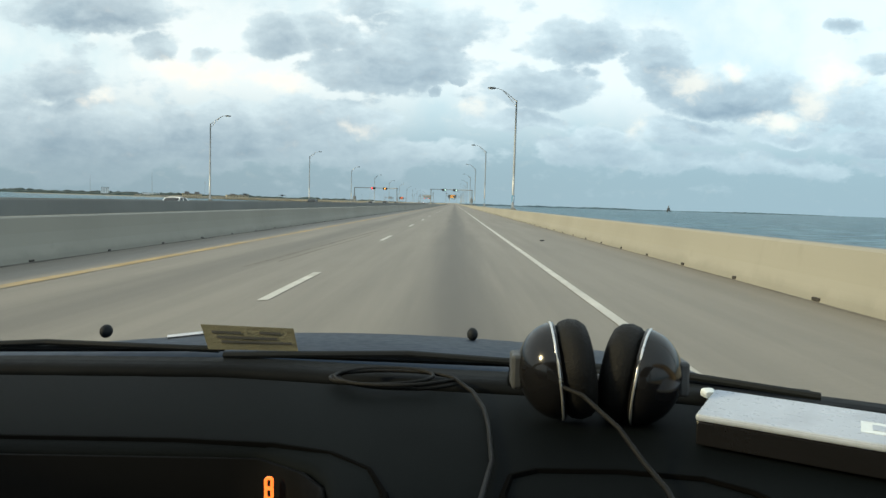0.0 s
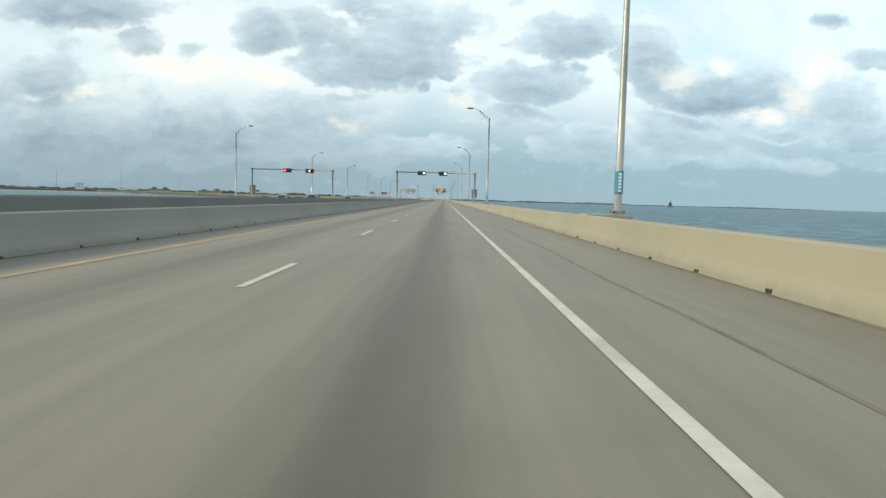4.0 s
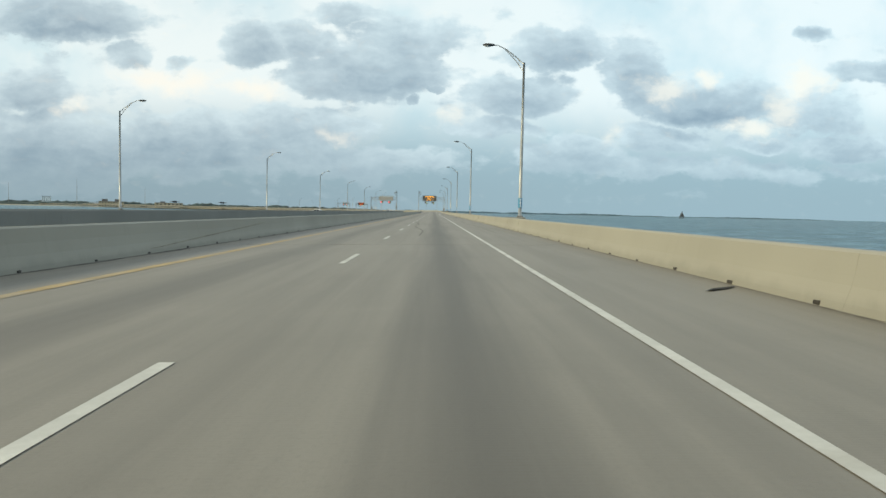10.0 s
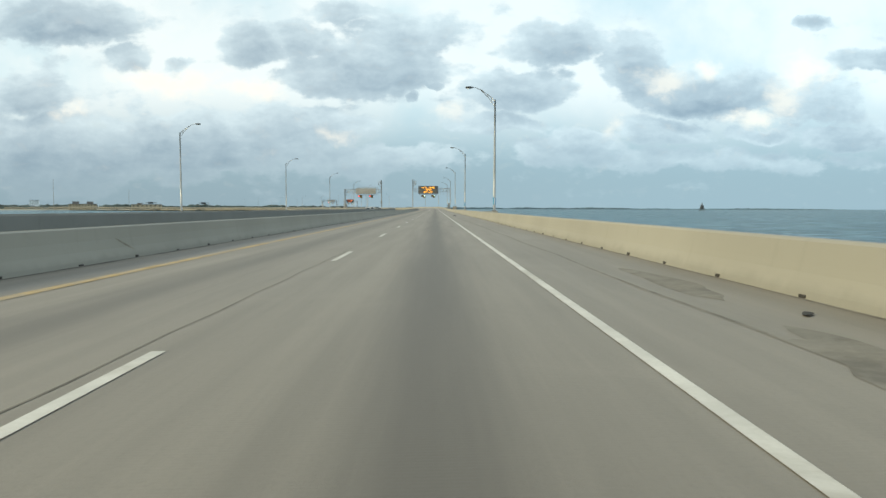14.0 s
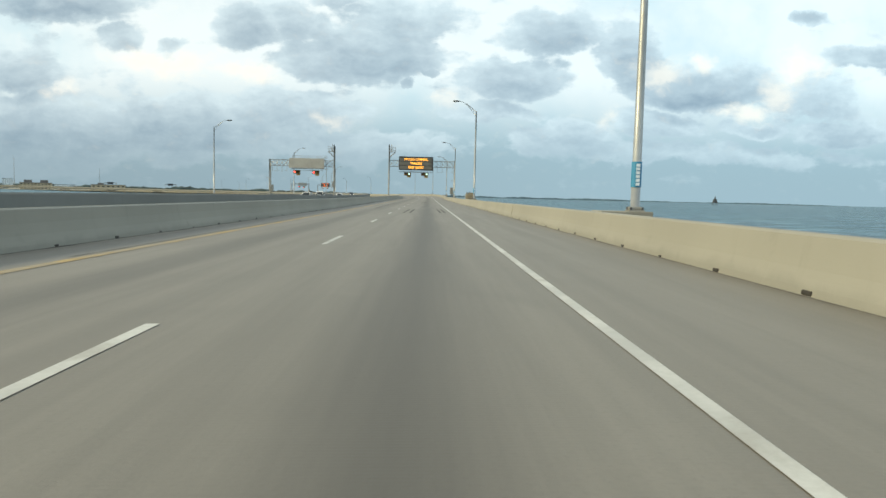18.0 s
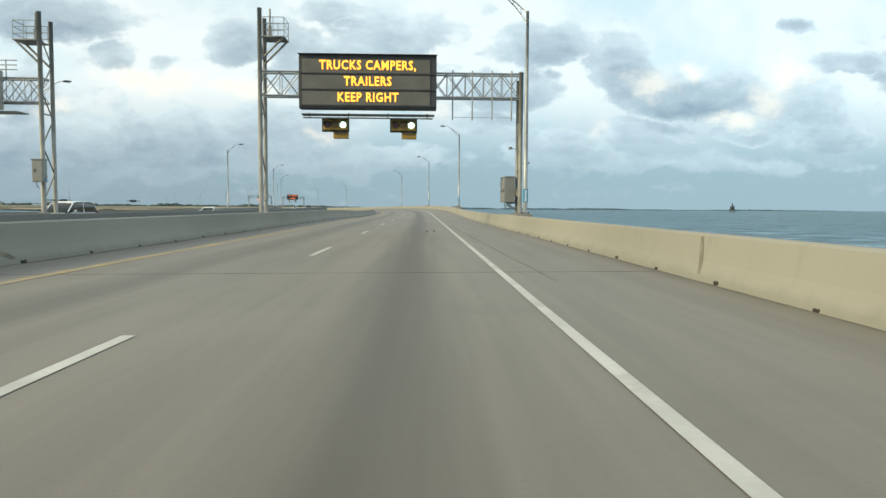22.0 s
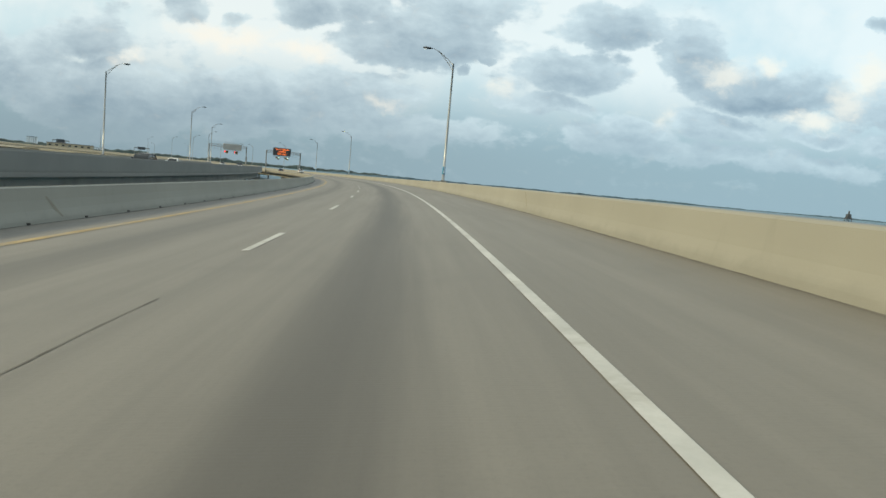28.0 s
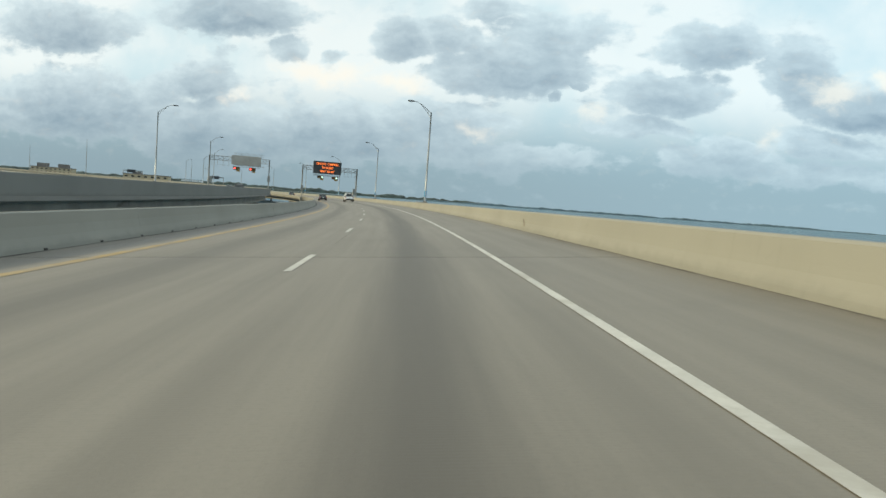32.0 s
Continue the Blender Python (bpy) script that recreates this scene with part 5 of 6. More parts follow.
# ---- distance ----
def shore(name, label, pts, tall, deep, material=TREES):
    """A far wooded shore: a thick bank with an uneven crown along (x, y) points."""
    bm = bmesh.new()
    rows = []
    line_pts = []
    for (x0, y0), (x1, y1) in zip(pts, pts[1:]):
        n = max(2, int(math.hypot(x1 - x0, y1 - y0) / 14))
        line_pts += [(x0 + (x1 - x0) * i / n, y0 + (y1 - y0) * i / n) for i in range(n)]
    for i, (x, y) in enumerate(line_pts):
        w = Vector((x, y, 0)).normalized()
        top = tall * (0.62 + 0.35 * noise.noise(Vector((i * 0.11, tall, 0))) + 0.25 * noise.noise(Vector((i * 0.61, 3, tall))) + random.uniform(-0.10, 0.10))
        edge = min(1, i / 30, (len(line_pts) - 1 - i) / 30)
        top = max(1.5, top * (0.25 + 0.75 * edge))
        prof = ((0, 0), (deep * 0.04, 0.5), (deep * 0.10, top * 0.75), (deep * 0.3, top), (deep, top * 0.8), (deep * 1.1, 0))
        rows.append([bm.verts.new((x + w.x * d, y + w.y * d, WATER + h + random.uniform(-0.4, 0.4) * (0 < k < 5))) for k, (d, h) in enumerate(prof)])
    for a, b in zip(rows, rows[1:]):
        for k in range(5):
            bm.faces.new((a[k], a[k + 1], b[k + 1], b[k]))
    bmesh.ops.recalc_face_normals(bm, faces=bm.faces)
    tagged(part(name, bm, material), label, "shore", kind="stuff")


shore("far_shore", "low dark wooded shore across the bay", [(-3910, 1725), (-3335, 3105), (-2185, 3795), (-1035, 4140), (-230, 4255)], 26, 120)
shore("far_shore", "thin wooded shore beyond the bend of the bridge", [(-805, 3795), (0, 4025), (805, 4198), (1438, 4140)], 14, 100, HAZED_TREES)
shore("far_shore", "faint low shore on the seaward horizon", [(1495, 4600), (1955, 4542), (2472, 4370)], 12, 80, HAZED_TREES)
shore("far_shore", "wooded spit near the toll buildings", [(-2185, 1725), (-1495, 2012), (-920, 2185), (-483, 2242)], 12, 70)

land = bmesh.new()
ring = []
for k in range(40):
    a = 2 * math.pi * k / 40
    r = 1 + 0.15 * noise.noise(Vector((math.cos(a) * 2, math.sin(a) * 2, 5)))
    ring.append(land.verts.new((-700 + 385 * r * math.cos(a), 1710 + 225 * r * math.sin(a), WATER + 0.9)))
out = [land.verts.new((v.co.x * 1.0 + (v.co.x + 700) * 0.06, v.co.y + (v.co.y - 1710) * 0.06, WATER - 0.3)) for v in ring]
land.faces.new(ring)
for k in range(40):
    land.faces.new((ring[k], out[k], out[(k + 1) % 40], ring[(k + 1) % 40]))
bmesh.ops.recalc_face_normals(land, faces=land.faces)
tagged(part("ground", land, SAND), "low sandy causeway land at the end of the bridge", "ground", kind="structure")

YELLOW_WALL = surface("tan_stucco", (0.36, 0.32, 0.23), 0.8, vary=0.12, scale=0.1, fine=2.0, bump=0)
PALE_WALL = surface("pale_render", (0.75, 0.76, 0.75), 0.8, vary=0.1, scale=0.1, fine=2.0, bump=0)
WINDOW_DARK = surface("dark_window_glass", (0.03, 0.035, 0.04), 0.15, vary=0.1, bump=0)
ROOF = surface("grey_roof_sheet", (0.16, 0.15, 0.14), 0.6, vary=0.15, scale=0.2, bump=0)


def block(name, label, x, y, z, wide, deep, tall, storeys, bays, wall, turn, boxes=()):
    b = thing(name, label, "building", m=Matrix.Translation((x, y, z)) @ Matrix.Rotation(radians(turn), 4, "Z"))
    w = part("wall", box(-wide / 2, wide / 2, -deep / 2, deep / 2, 0, tall), wall, b)
    part("roof", box(-wide / 2 - 0.6, wide / 2 + 0.6, -deep / 2 - 0.6, deep / 2 + 0.6, tall, tall + 0.8, 0.1), ROOF, b)
    step_x, step_z = wide / bays, tall / storeys
    pane = bpy.data.meshes.new("window")
    bm = box(-step_x * 0.22, step_x * 0.22, -0.12, 0.12, -step_z * 0.18, step_z * 0.20)
    bm.to_mesh(pane)
    bm.free()
    pane.materials.append(WINDOW_DARK)
    for i in range(bays):
        for k in range(storeys):
            same_part("window", pane, b, Matrix.Translation((-wide / 2 + step_x * (i + 0.5), -deep / 2 - 0.05, step_z * (k + 0.5))))
    for bx, bw, bh in boxes:
        part("roof_house", box(bx - bw / 2, bx + bw / 2, -deep / 4, deep / 4, tall + 0.8, tall + 0.8 + bh), ROOF, b)


block("toll_building", "tan building with two dark roof houses by the toll plaza", -612, 1563, WATER + 0.9, 42, 20, 9.5, 3, 9, YELLOW_WALL, 24, ((-11, 10, 4.0), (11, 10, 4.0)))
block("toll_building", "low tan building beside the toll plaza", -520, 1605, WATER + 0.9, 50, 21, 9.2, 2, 7, YELLOW_WALL, 24, ((-11, 9, 2.3),))
block("hotel", "pale tower block far across the bay", -1750, 3350, WATER + 0.5, 36, 25, 34.0, 8, 5, PALE_WALL, 27)
block("hotel", "low pale building on the far shore", -1545, 3410, WATER + 0.5, 80, 25, 14.0, 3, 9, PALE_WALL, 24)
for x, y in ((-395, 1540), (-470, 1505)):
    g = thing("sign_gantry", "distant dark sign gantry near the toll plaza", "sign gantry", "distant gantries", m=Matrix.Translation((x, y, WATER + 0.9)) @ Matrix.Rotation(radians(35), 4, "Z"))
    for px in (-8, 8):
        part("post", tube([(px, 0, 0), (px, 0, 12.5)], 0.25, 8), GALV_OLD, g)
    part("cross_beam", box(-8.2, 8.2, -0.3, 0.3, 11.6, 12.6), GALV_OLD, g)
    part("sign_panel", box(-4.5, 3.5, -0.6, -0.3, 10.2, 13.4), BLACK_PANEL, g)
for x, y, tall in ((-885, 1960, 69), (-815, 2190, 53), (-1165, 2140, 60)):
    mast = thing("radio_mast", "thin grey lattice mast on the far shore", "mast", "far masts", m=Matrix.Translation((x, y, WATER)))
    part("mast_pole", tube([(0, 0, 0), (0, 0, tall)], [0.7, 0.25], 6), GALV_OLD, mast)

# channel marker in the bay
mk = thing("channel_marker", "dark steel channel marker tower standing in the bay", "channel marker", m=Matrix.Translation((586, 1859, WATER)) @ Matrix.Scale(1.35, 4))
for a in range(4):
    c, d = math.cos(a * math.pi / 2 + 0.8), math.sin(a * math.pi / 2 + 0.8)
    part("leg", tube([(4.2 * c, 4.2 * d, -1.0), (2.2 * c, 2.2 * d, 9.0)], 0.45, 8), DARK_STEEL, mk)
part("platform", box(-3.6, 3.6, -3.6, 3.6, 3.6, 4.4), DARK_STEEL, mk)
part("house", box(-2.2, 2.2, -2.2, 2.2, 4.4, 9.4, 0.2), DARK_STEEL, mk)
part("lantern", tube([(0, 0, 9.4), (0, 0, 13.4)], [1.0, 0.7], 10), DARK_STEEL, mk)

# ---- the car that carries the camera, as it stands at the start: dashboard, bonnet and what lies on them ----
CAR_AT = Matrix.Translation((-0.088, -0.266, 1.099)) @ Matrix.Rotation(-radians(1.1), 4, "Y")
MID = -0.335                       # the car's middle, from the eye; heights below are from the eye too
GROUND = -1.099
SOFT_PAD = surface("black_grained_dash_vinyl", (0.0022, 0.0034, 0.0040), 0.75, vary=0.2, scale=4.0, fine=700, bump=0.15)
SEAM_GAP = surface("dark_seam_gap", (0.002, 0.002, 0.002), 0.95, vary=0.1, bump=0)
LINING = surface("beige_roof_lining", (0.34, 0.30, 0.24), 0.95, vary=0.08, scale=6, fine=300)
GLOSS_BLACK = surface("glossy_black_plastic", (0.008, 0.008, 0.009), 0.12, vary=0.2, bump=0, coat=0.5)
PAD_LEATHER = surface("black_leatherette_pad", (0.007, 0.007, 0.007), 0.6, vary=0.25, scale=30, fine=300, bump=0.3)
SILVER = surface("silver_ring_trim", (0.62, 0.63, 0.65), 0.3, 0.8, vary=0.05, bump=0)
LID = surface("pale_glossy_box_lid", (0.33, 0.37, 0.44), 0.30, vary=0.08, scale=12, fine=90, bump=0.02, stain=(0.26, 0.29, 0.35), stain_at=(0.52, 0.66))
CARD = surface("yellowed_paper_slip", (0.17, 0.155, 0.095), 0.8, vary=0.15, scale=20, fine=200)
INK = surface("black_print", (0.02, 0.02, 0.018), 0.8, vary=0.2)
BEIGE_TRIM = surface("beige_pillar_trim", (0.38, 0.28, 0.15), 0.8, vary=0.1, scale=4, fine=200)
REAR_X = [-1.25, -0.95, -0.70, -0.35, 0.0, 0.31, 0.54, 0.62]
REAR_Y = [0.93, 1.03, 1.055, 1.06, 0.997, 0.956, 0.867, 0.82]


OWN_BLUE = surface("deep_navy_bonnet_paint", (0.004, 0.012, 0.028), 0.45, vary=0.15, bump=0)
OWN_TRIM = surface("black_cowl_plastic", (0.010, 0.012, 0.014), 0.6, vary=0.2, bump=0)
FACE = surface("unlit_instrument_face", (0.003, 0.003, 0.003), 0.6, vary=0.1, bump=0)
DEFROST = surface("dark_grey_trim", (0.006, 0.007, 0.008), 0.7, vary=0.15)
for m, level in ((DEFROST, 0.05), (SOFT_PAD, 0.05), (PAD_LEATHER, 0.15), (OWN_BLUE, 0.12), (OWN_TRIM, 0.12), (FACE, 0.03), (SEAM_GAP, 0.02), (GLOSS_BLACK, 0.35)):
    m.node_tree.nodes["Principled BSDF"].inputs["Specular IOR Level"].default_value = level
GLOSS_BLACK.node_tree.nodes["Principled BSDF"].inputs["Coat Weight"].default_value = 0.0


def rear(x):
    return float(np.interp(x, REAR_X, REAR_Y))


def sheet(x0, x1, nx, rows, thick=0.02):
    """A skin over x; rows: functions of x giving (y, z), from near to far."""
    bm = bmesh.new()
    grid = []
    for i in range(nx + 1):
        x = x0 + (x1 - x0) * i / nx
        grid.append([bm.verts.new((x, *f(x))) for f in rows])
    for a, b in zip(grid, grid[1:]):
        for k in range(len(rows) - 1):
            bm.faces.new((a[k], b[k], b[k + 1], a[k + 1]))
    bmesh.ops.recalc_face_normals(bm, faces=bm.faces)
    bmesh.ops.solidify(bm, geom=bm.faces[:], thickness=thick)
    bmesh.ops.recalc_face_normals(bm, faces=bm.faces)
    return bm


my_car = thing("car", "dark blue car with a black dashboard, seen from its seat", "car", m=CAR_AT)


def near(x):
    """The driver's side of the dashboard ends sooner, at the hooded instruments."""
    return float(np.interp(x, [-1.2, -0.2, -0.135, -0.108, -0.09, -0.08], [0.715, 0.715, 0.67, 0.62, 0.51, 0.36]))


dash = part("dashboard", sheet(-1.22, 0.60, 91, [lambda x: (near(x), -0.275 if x < -0.085 else -0.46), lambda x: (near(x) + 0.004 if x < -0.085 else 0.44, -0.266 if x < -0.085 else -0.33), lambda x: (max(0.52, near(x) + 0.015), -0.262 if x < -0.085 else -0.275), lambda x: (max(0.62, near(x) + 0.04), -0.260), lambda x: (0.80, -0.258), lambda x: (rear(x) - 0.04, -0.262), lambda x: (rear(x), -0.272)], 0.012), SOFT_PAD, my_car, "black grained dashboard top", smooth=True)
part("defrost_trim", sheet(-1.22, 0.60, 40, [lambda x: (rear(x) + 0.012, -0.275), lambda x: (rear(x) + 0.02, -0.262), lambda x: (rear(x) + 0.055, -0.260), lambda x: (rear(x) + 0.065, -0.275)], 0.008), surface("dark_grey_trim", (0.006, 0.007, 0.008), 0.7, vary=0.15), dash, smooth=True)
part("cowl_panel", sheet(-1.24, 0.62, 40, [lambda x: (rear(x) + 0.07, -0.285), lambda x: (rear(x) + 0.14, -0.272), lambda x: (rear(x) + 0.24, -0.300), lambda x: (rear(x) + 0.27, -0.325)], 0.01), OWN_TRIM, my_car, smooth=True)
part("bonnet", sheet(-1.20, 0.55, 40, [
    lambda x: (rear(x) + 0.25, -0.312 - 0.05 * (x - MID) ** 2), lambda x: (rear(x) + 0.33, -0.300 - 0.05 * (x - MID) ** 2), lambda x: (1.75, -0.345 - 0.06 * (x - MID) ** 2),
    lambda x: (2.15, -0.405 - 0.07 * (x - MID) ** 2), lambda x: (2.5, -0.50 - 0.08 * (x - MID) ** 2), lambda x: (2.72, -0.62 - 0.10 * (x - MID) ** 2)], 0.012), OWN_BLUE, my_car, "dark blue painted bonnet", smooth=True)
part("body", sheet(-1.22, 0.57, 24, [lambda x: (2.72, -0.64), lambda x: (2.80, -0.75), lambda x: (2.80, -0.90)], 0.02), OWN_BLUE, my_car, "dark blue nose of the car")
for x in (-1.235, 0.585):
    part("fender", box(x - 0.02, x + 0.02, 0.4, 2.76, -0.88, -0.60, 0.015), OWN_BLUE, my_car)
part("floor_pan", box(-1.2, 0.55, 0.3, 2.7, -0.92, -0.88), OWN_TRIM, my_car)
for x in (-1.12, 0.45):
    for y in (2.05,):
        m = Matrix.Translation((x, y, GROUND + 0.30)) @ Matrix.Rotation(math.pi / 2, 4, "Y")
        wheel = part("wheel", add_disc(bmesh.new(), m, 0.20, 0.20, 20), RIM, my_car)
        part("tyre", add_disc(bmesh.new(), m, 0.30, 0.18, 28), TYRE, wheel)
for x, y, z in ((-0.985, 1.95, -0.372), (0.056, 2.00, -0.375)):
    jet = bmesh.new()
    bmesh.ops.create_uvsphere(jet, u_segments=12, v_segments=8, radius=1, matrix=Matrix.Translation((x, y, z)) @ Matrix.Diagonal((0.016, 0.025, 0.019, 1)))
    part("washer_jet", jet, OWN_TRIM, my_car, smooth=True)
for a, b in (((-1.05, 1.20), (-0.42, 1.235)), ((-0.40, 1.20), (0.25, 1.13)), ((0.18, 1.11), (0.52, 0.98))):
    w = part("wiper", tube([(a[0], a[1], -0.268), ((a[0] + b[0]) / 2, (a[1] + b[1]) / 2 + 0.02, -0.258), (b[0], b[1], -0.266)], 0.006, 8), OWN_TRIM, my_car)
    part("wiper_blade", tube([(a[0] + 0.05, a[1] + 0.03, -0.272), (b[0], b[1] + 0.03, -0.270)], 0.006, 6), OWN_TRIM, w)
# the highlight on the wiper, added as a thin silver bar
part("wiper_glint", tube([(-0.515, 1.241, -0.246), (-0.44, 1.25, -0.238)], 0.004, 6), SILVER, my_car)
seam = [(-1.15, 0.735), (-0.80, 0.742), (-0.475, 0.742), (-0.298, 0.741), (-0.19, 0.731), (-0.125, 0.708), (-0.080, 0.665), (-0.060, 0.61), (-0.05, 0.53)]
part("seam", tube([(x, y, -0.2615) for x, y in seam], 0.0040, 6), SEAM_GAP, dash)
part("seam", tube([(x, y, -0.259) for x, y in ((0.044, 0.55), (0.046, 0.606), (0.056, 0.650), (0.083, 0.666), (0.164, 0.667), (0.24, 0.652), (0.275, 0.622), (0.30, 0.56))], 0.0035, 6), SEAM_GAP, dash)
binnacle = part("instrument_face", sheet(-1.18, -0.092, 40, [lambda x: (near(x) - 0.002, -0.268), lambda x: (near(x) - 0.006, -0.36), lambda x: (near(x) - 0.10, -0.44)], 0.006), FACE, dash, "black instrument face under the dashboard edge", smooth=True)
for k in range(7):
    dx, dz = ((0, 0), (0, 0.0105), (0, 0.021), (-0.0032, 0.0052), (0.0032, 0.0052), (-0.0032, 0.0158), (0.0032, 0.0158))[k]
    flat_bar = k < 3
    part("clock_segment", box(-0.1825 + dx - (0.0027 if flat_bar else 0.001), -0.1825 + dx + (0.0027 if flat_bar else 0.001), 0.677, 0.682, -0.297 + dz - (0.001 if flat_bar else 0.0046), -0.297 + dz + (0.001 if flat_bar else 0.0046)), ORANGE, binnacle)
part("windscreen_pillar", tube([(0.640, 0.86, -0.28), (0.665, 0.55, -0.02), (0.62, 0.12, 0.24)], 0.045, 8), BEIGE_TRIM, my_car, "beige trimmed windscreen pillar")

# cabin out of view, added so that its roof keeps skylight off the dashboard
part("roof_lining", sheet(-1.06, 0.62, 10, [lambda x: (0.10, 0.235), lambda x: (-0.4, 0.275), lambda x: (-1.2, 0.27), lambda x: (-1.8, 0.20)], 0.04), LINING, my_car, "beige roof lining", smooth=True)
for x in (-1.20, 0.66):
    part("door_panel", box(x - 0.03, x + 0.03, -1.8, 0.60, -0.85, -0.30, 0.02), SOFT_PAD, my_car)
    part("door_pillar", box(x - 0.03, x + 0.03, -0.75, -0.60, -0.30, 0.24, 0.01), LINING, my_car)
part("windscreen_pillar", tube([(-1.23, 0.92, -0.28), (-1.20, 0.60, -0.02), (-1.10, 0.12, 0.24)], 0.045, 8), BEIGE_TRIM, my_car, "beige trimmed windscreen pillar")
for x0, x1 in ((-0.28, 0.30), (-1.02, -0.44)):
    part("seat", add_box(box(x0, x1, -0.62, -0.42, -0.75, 0.02, 0.06), x0, x1, -0.55, 0.0, -0.80, -0.62, 0.05), LINING, my_car)
part("rear_bench", box(-1.1, 0.55, -1.75, -1.55, -0.85, -0.05, 0.05), LINING, my_car)
part("cabin_floor", box(-1.2, 0.62, -1.8, 0.4, -0.90, -0.85), OWN_TRIM, my_car)

# headphones
hp = thing("headphones", "glossy black headphones with silver rings standing on the dashboard", "headphones", m=CAR_AT @ Matrix.Translation((0.175, 0.80, -0.256)))
for side, x in ((-1, -0.049), (1, 0.050)):
    zc = 0.058 if side < 0 else 0.052
    m = Matrix.Translation((x, 0, zc)) @ Matrix.Rotation(radians(-24 if side > 0 else -3), 4, "Z") @ Matrix.Rotation(radians(8 * side), 4, "Y")
    shell = bmesh.new()
    bmesh.ops.create_uvsphere(shell, u_segments=28, v_segments=18, radius=1, matrix=m @ Matrix.Diagonal((0.048, 0.056, 0.058, 1)))
    for v in shell.verts:
        local = m.inverted() @ v.co
        if local.x * side < 0.0:
            v.co = m @ Vector((-side * 0.002, local.y, local.z))
    cup = part("ear_cup", shell, GLOSS_BLACK, hp, smooth=True)
    ring_bm = bmesh.new()
    add_tube(ring_bm, [m @ Vector((0.002 * side, 0.0560 * math.cos(a), 0.0580 * math.sin(a))) for a in [2 * math.pi * k / 32 for k in range(33)]], 0.0016, 6, cap=False)
    part("silver_ring", ring_bm, SILVER, cup, smooth=True)
    pad = bmesh.new()
    n, k2 = 32, 12
    rows = [[pad.verts.new(m @ Vector((-side * 0.020 + 0.021 * math.cos(b), (0.040 + 0.018 * math.sin(b)) * math.cos(a) * (1 + 0.012 * math.sin(22 * a)), (0.042 + 0.018 * math.sin(b)) * math.sin(a)))) for b in [2 * math.pi * j / k2 for j in range(k2)]] for a in [2 * math.pi * i / n for i in range(n)]]
    for i in range(n):
        for j in range(k2):
            pad.faces.new((rows[i][j], rows[i][(j + 1) % k2], rows[(i + 1) % n][(j + 1) % k2], rows[(i + 1) % n][j]))
    bmesh.ops.recalc_face_normals(pad, faces=pad.faces)
    part("ear_pad", pad, PAD_LEATHER, cup, smooth=True)
    part("hinge", box(x + side * 0.042, x + side * 0.056, -0.012, 0.022, zc - 0.022, zc + 0.020, 0.004), DARK_STEEL, cup)
band = [(-0.098, 0.01, 0.058), (-0.098, 0.05, 0.030), (-0.07, 0.10, 0.018), (-0.01, 0.125, 0.016), (0.05, 0.115, 0.016), (0.09, 0.06, 0.026), (0.102, 0.01, 0.052)]
part("headband", tube(band, 0.008, 8), GLOSS_BLACK, hp, smooth=True)
lead = [(-0.055, -0.046, 0.052), (-0.035, -0.085, 0.052), (-0.005, -0.125, 0.030), (0.010, -0.170, 0.010), (0.016, -0.215, 0.006), (0.014, -0.27, 0.002)]
part("cord", tube(lead, 0.0026, 8), PAD_LEATHER, hp, smooth=True)
loops = []
for k in range(70):
    a = 2 * math.pi * k / 28 + 2.6
    loops.append((-0.265 + 0.080 * math.cos(a) + 0.018 * math.sin(k * 0.11), 0.148 + 0.050 * math.sin(a) + 0.010 * math.cos(k * 0.16), 0.004 + 0.0012 * (k / 12)))
loops += [(-0.170, 0.130, 0.010), (-0.148, 0.085, 0.006), (-0.136, 0.02, 0.004), (-0.133, -0.045, 0.003), (-0.135, -0.15, 0.003), (-0.150, -0.24, 0.002)]
part("cord", tube(loops, 0.0028, 8), PAD_LEATHER, hp, smooth=True)

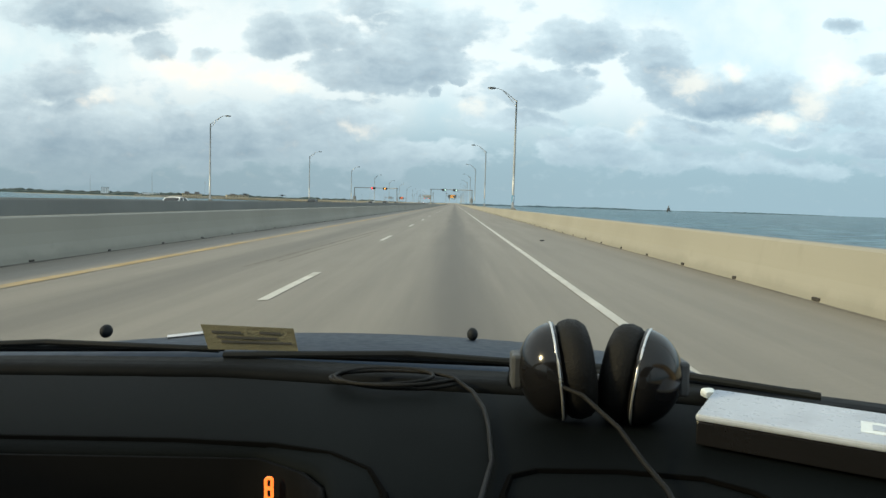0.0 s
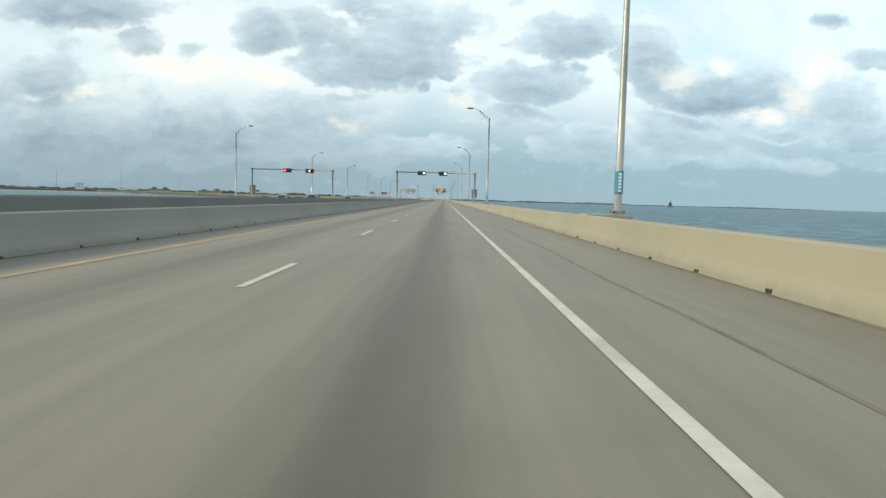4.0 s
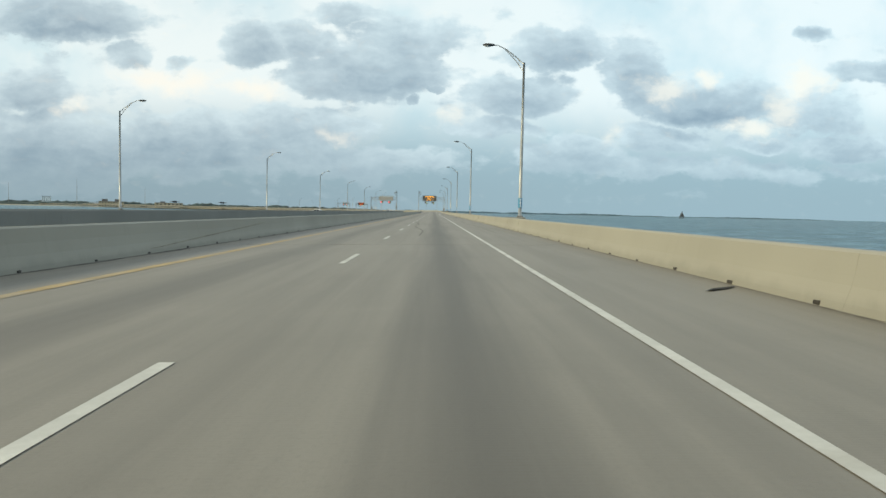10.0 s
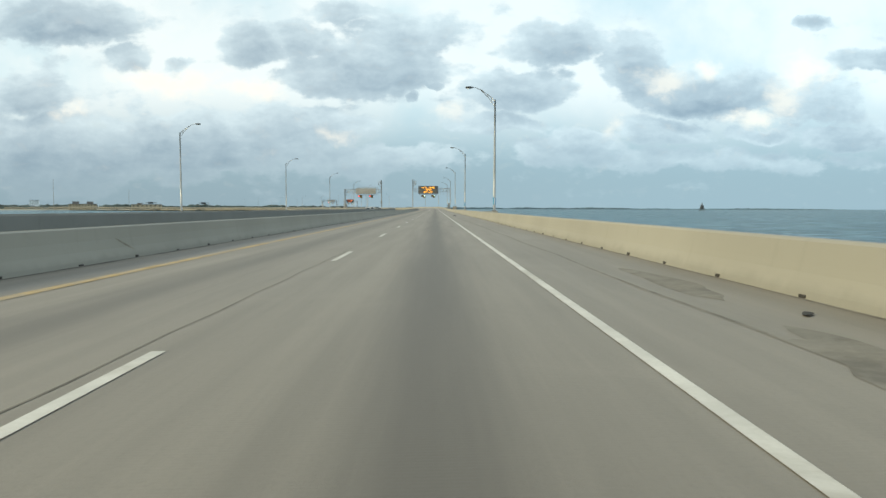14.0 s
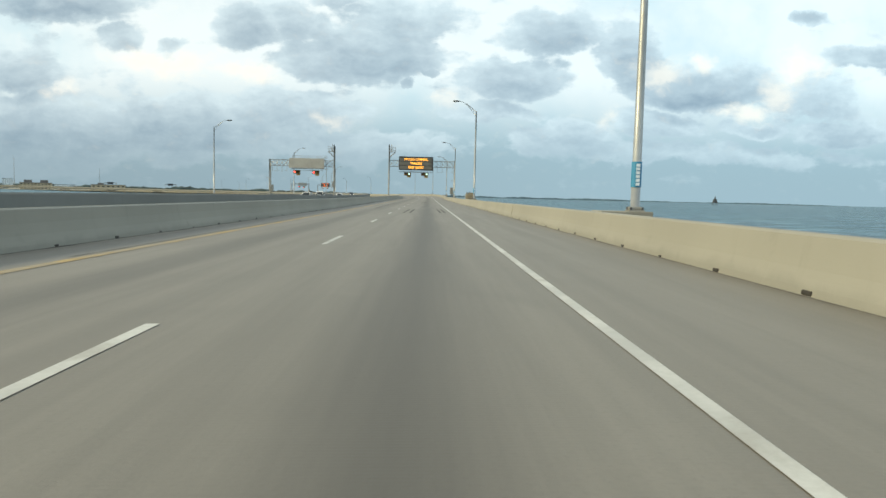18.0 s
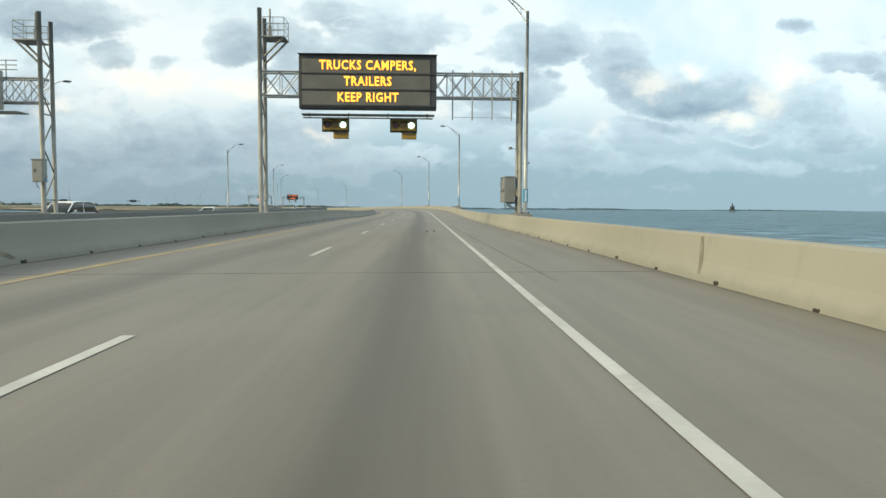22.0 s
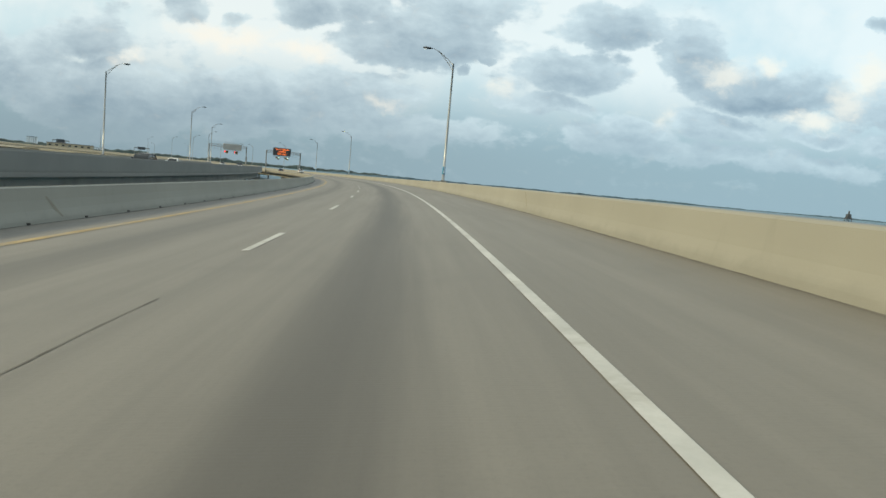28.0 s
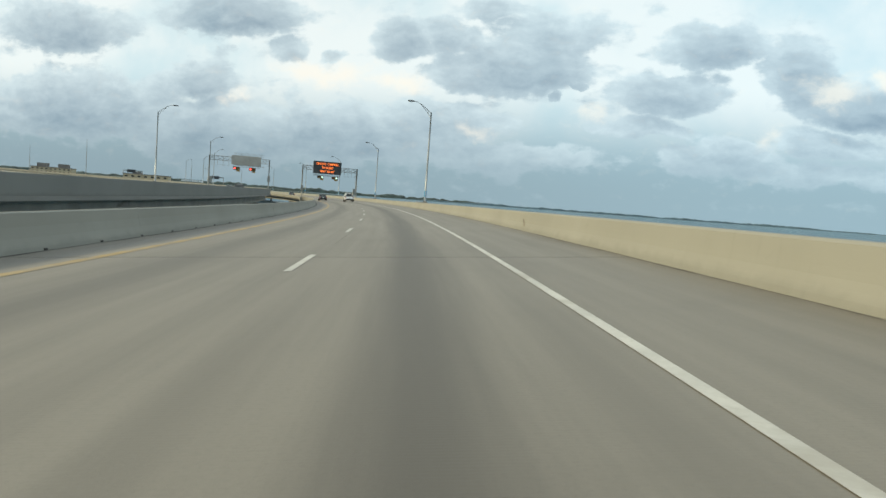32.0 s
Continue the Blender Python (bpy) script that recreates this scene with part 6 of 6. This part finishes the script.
# slim box, slip of paper, white clip
turn_box = math.atan2(-0.51, 0.86)
bx = thing("slim_box", "slim box with pale glossy lid and black sides", "box", m=CAR_AT @ Matrix.Translation((0.320, 0.811, -0.255)) @ Matrix.Rotation(turn_box, 4, "Z"))
part("tray", box(0.0, 0.30, -0.115, 0.0, 0.0, 0.026, 0.002), GLOSS_BLACK, bx)
lid = part("lid", box(-0.001, 0.301, -0.116, 0.001, 0.026, 0.034, 0.003), LID, bx, "pale silvery lid")
part("lid_print", box(0.15, 0.19, -0.085, -0.045, 0.0341, 0.0344), PALE, lid)
part("lid_print", box(0.16, 0.205, -0.075, -0.055, 0.0345, 0.0348), LID, lid)
slip = thing("paper_slip", "yellowed printed paper slip propped at the windscreen foot", "paper", m=CAR_AT)
bm = bmesh.new()
quad = [bm.verts.new(Vector(p) * 1.085) for p in ((-0.411, 1.12, -0.200), (-0.259, 1.12, -0.205), (-0.248, 1.105, -0.239), (-0.393, 1.105, -0.238))]
bm.faces.new(quad)
bmesh.ops.solidify(bm, geom=bm.faces[:], thickness=0.0012)
paper = part("paper", bm, CARD, slip)
for k, (u0, u1, v) in enumerate(((0.10, 0.42, 0.28), (0.62, 0.85, 0.25), (0.14, 0.80, 0.48), (0.18, 0.95, 0.66))):
    tl, tr, br, bl = (Vector(p) * 1.084 for p in ((-0.411, 1.12, -0.200), (-0.259, 1.12, -0.205), (-0.248, 1.105, -0.239), (-0.393, 1.105, -0.238)))
    def on(u, w):
        return (tl.lerp(tr, u)).lerp(bl.lerp(br, u), w) + Vector((0, -0.0015, 0))
    ink = bmesh.new()
    ink.faces.new([ink.verts.new(p) for p in (on(u0, v - 0.05), on(u1, v - 0.05), on(u1, v + 0.05), on(u0, v + 0.05))])
    part("print_bar", ink, INK, paper)
clip = thing("white_clip", "small white plastic clip at the edge of the dashboard", "clip", m=CAR_AT @ Matrix.Translation((0.352, 0.92, -0.262)))
part("clip_body", loft([(-0.012, 0.006, 0.0, 0.010), (0.0, 0.010, 0.0, 0.013), (0.014, 0.004, 0.0, 0.008)], 6), PALE, clip)
# the car's lengths in true metres
for whole in (my_car, slip):
    for me in {c.data for c in whole.children_recursive if c.data}:
        me.transform(Matrix.Diagonal((1, 0.9625, 1, 1)))
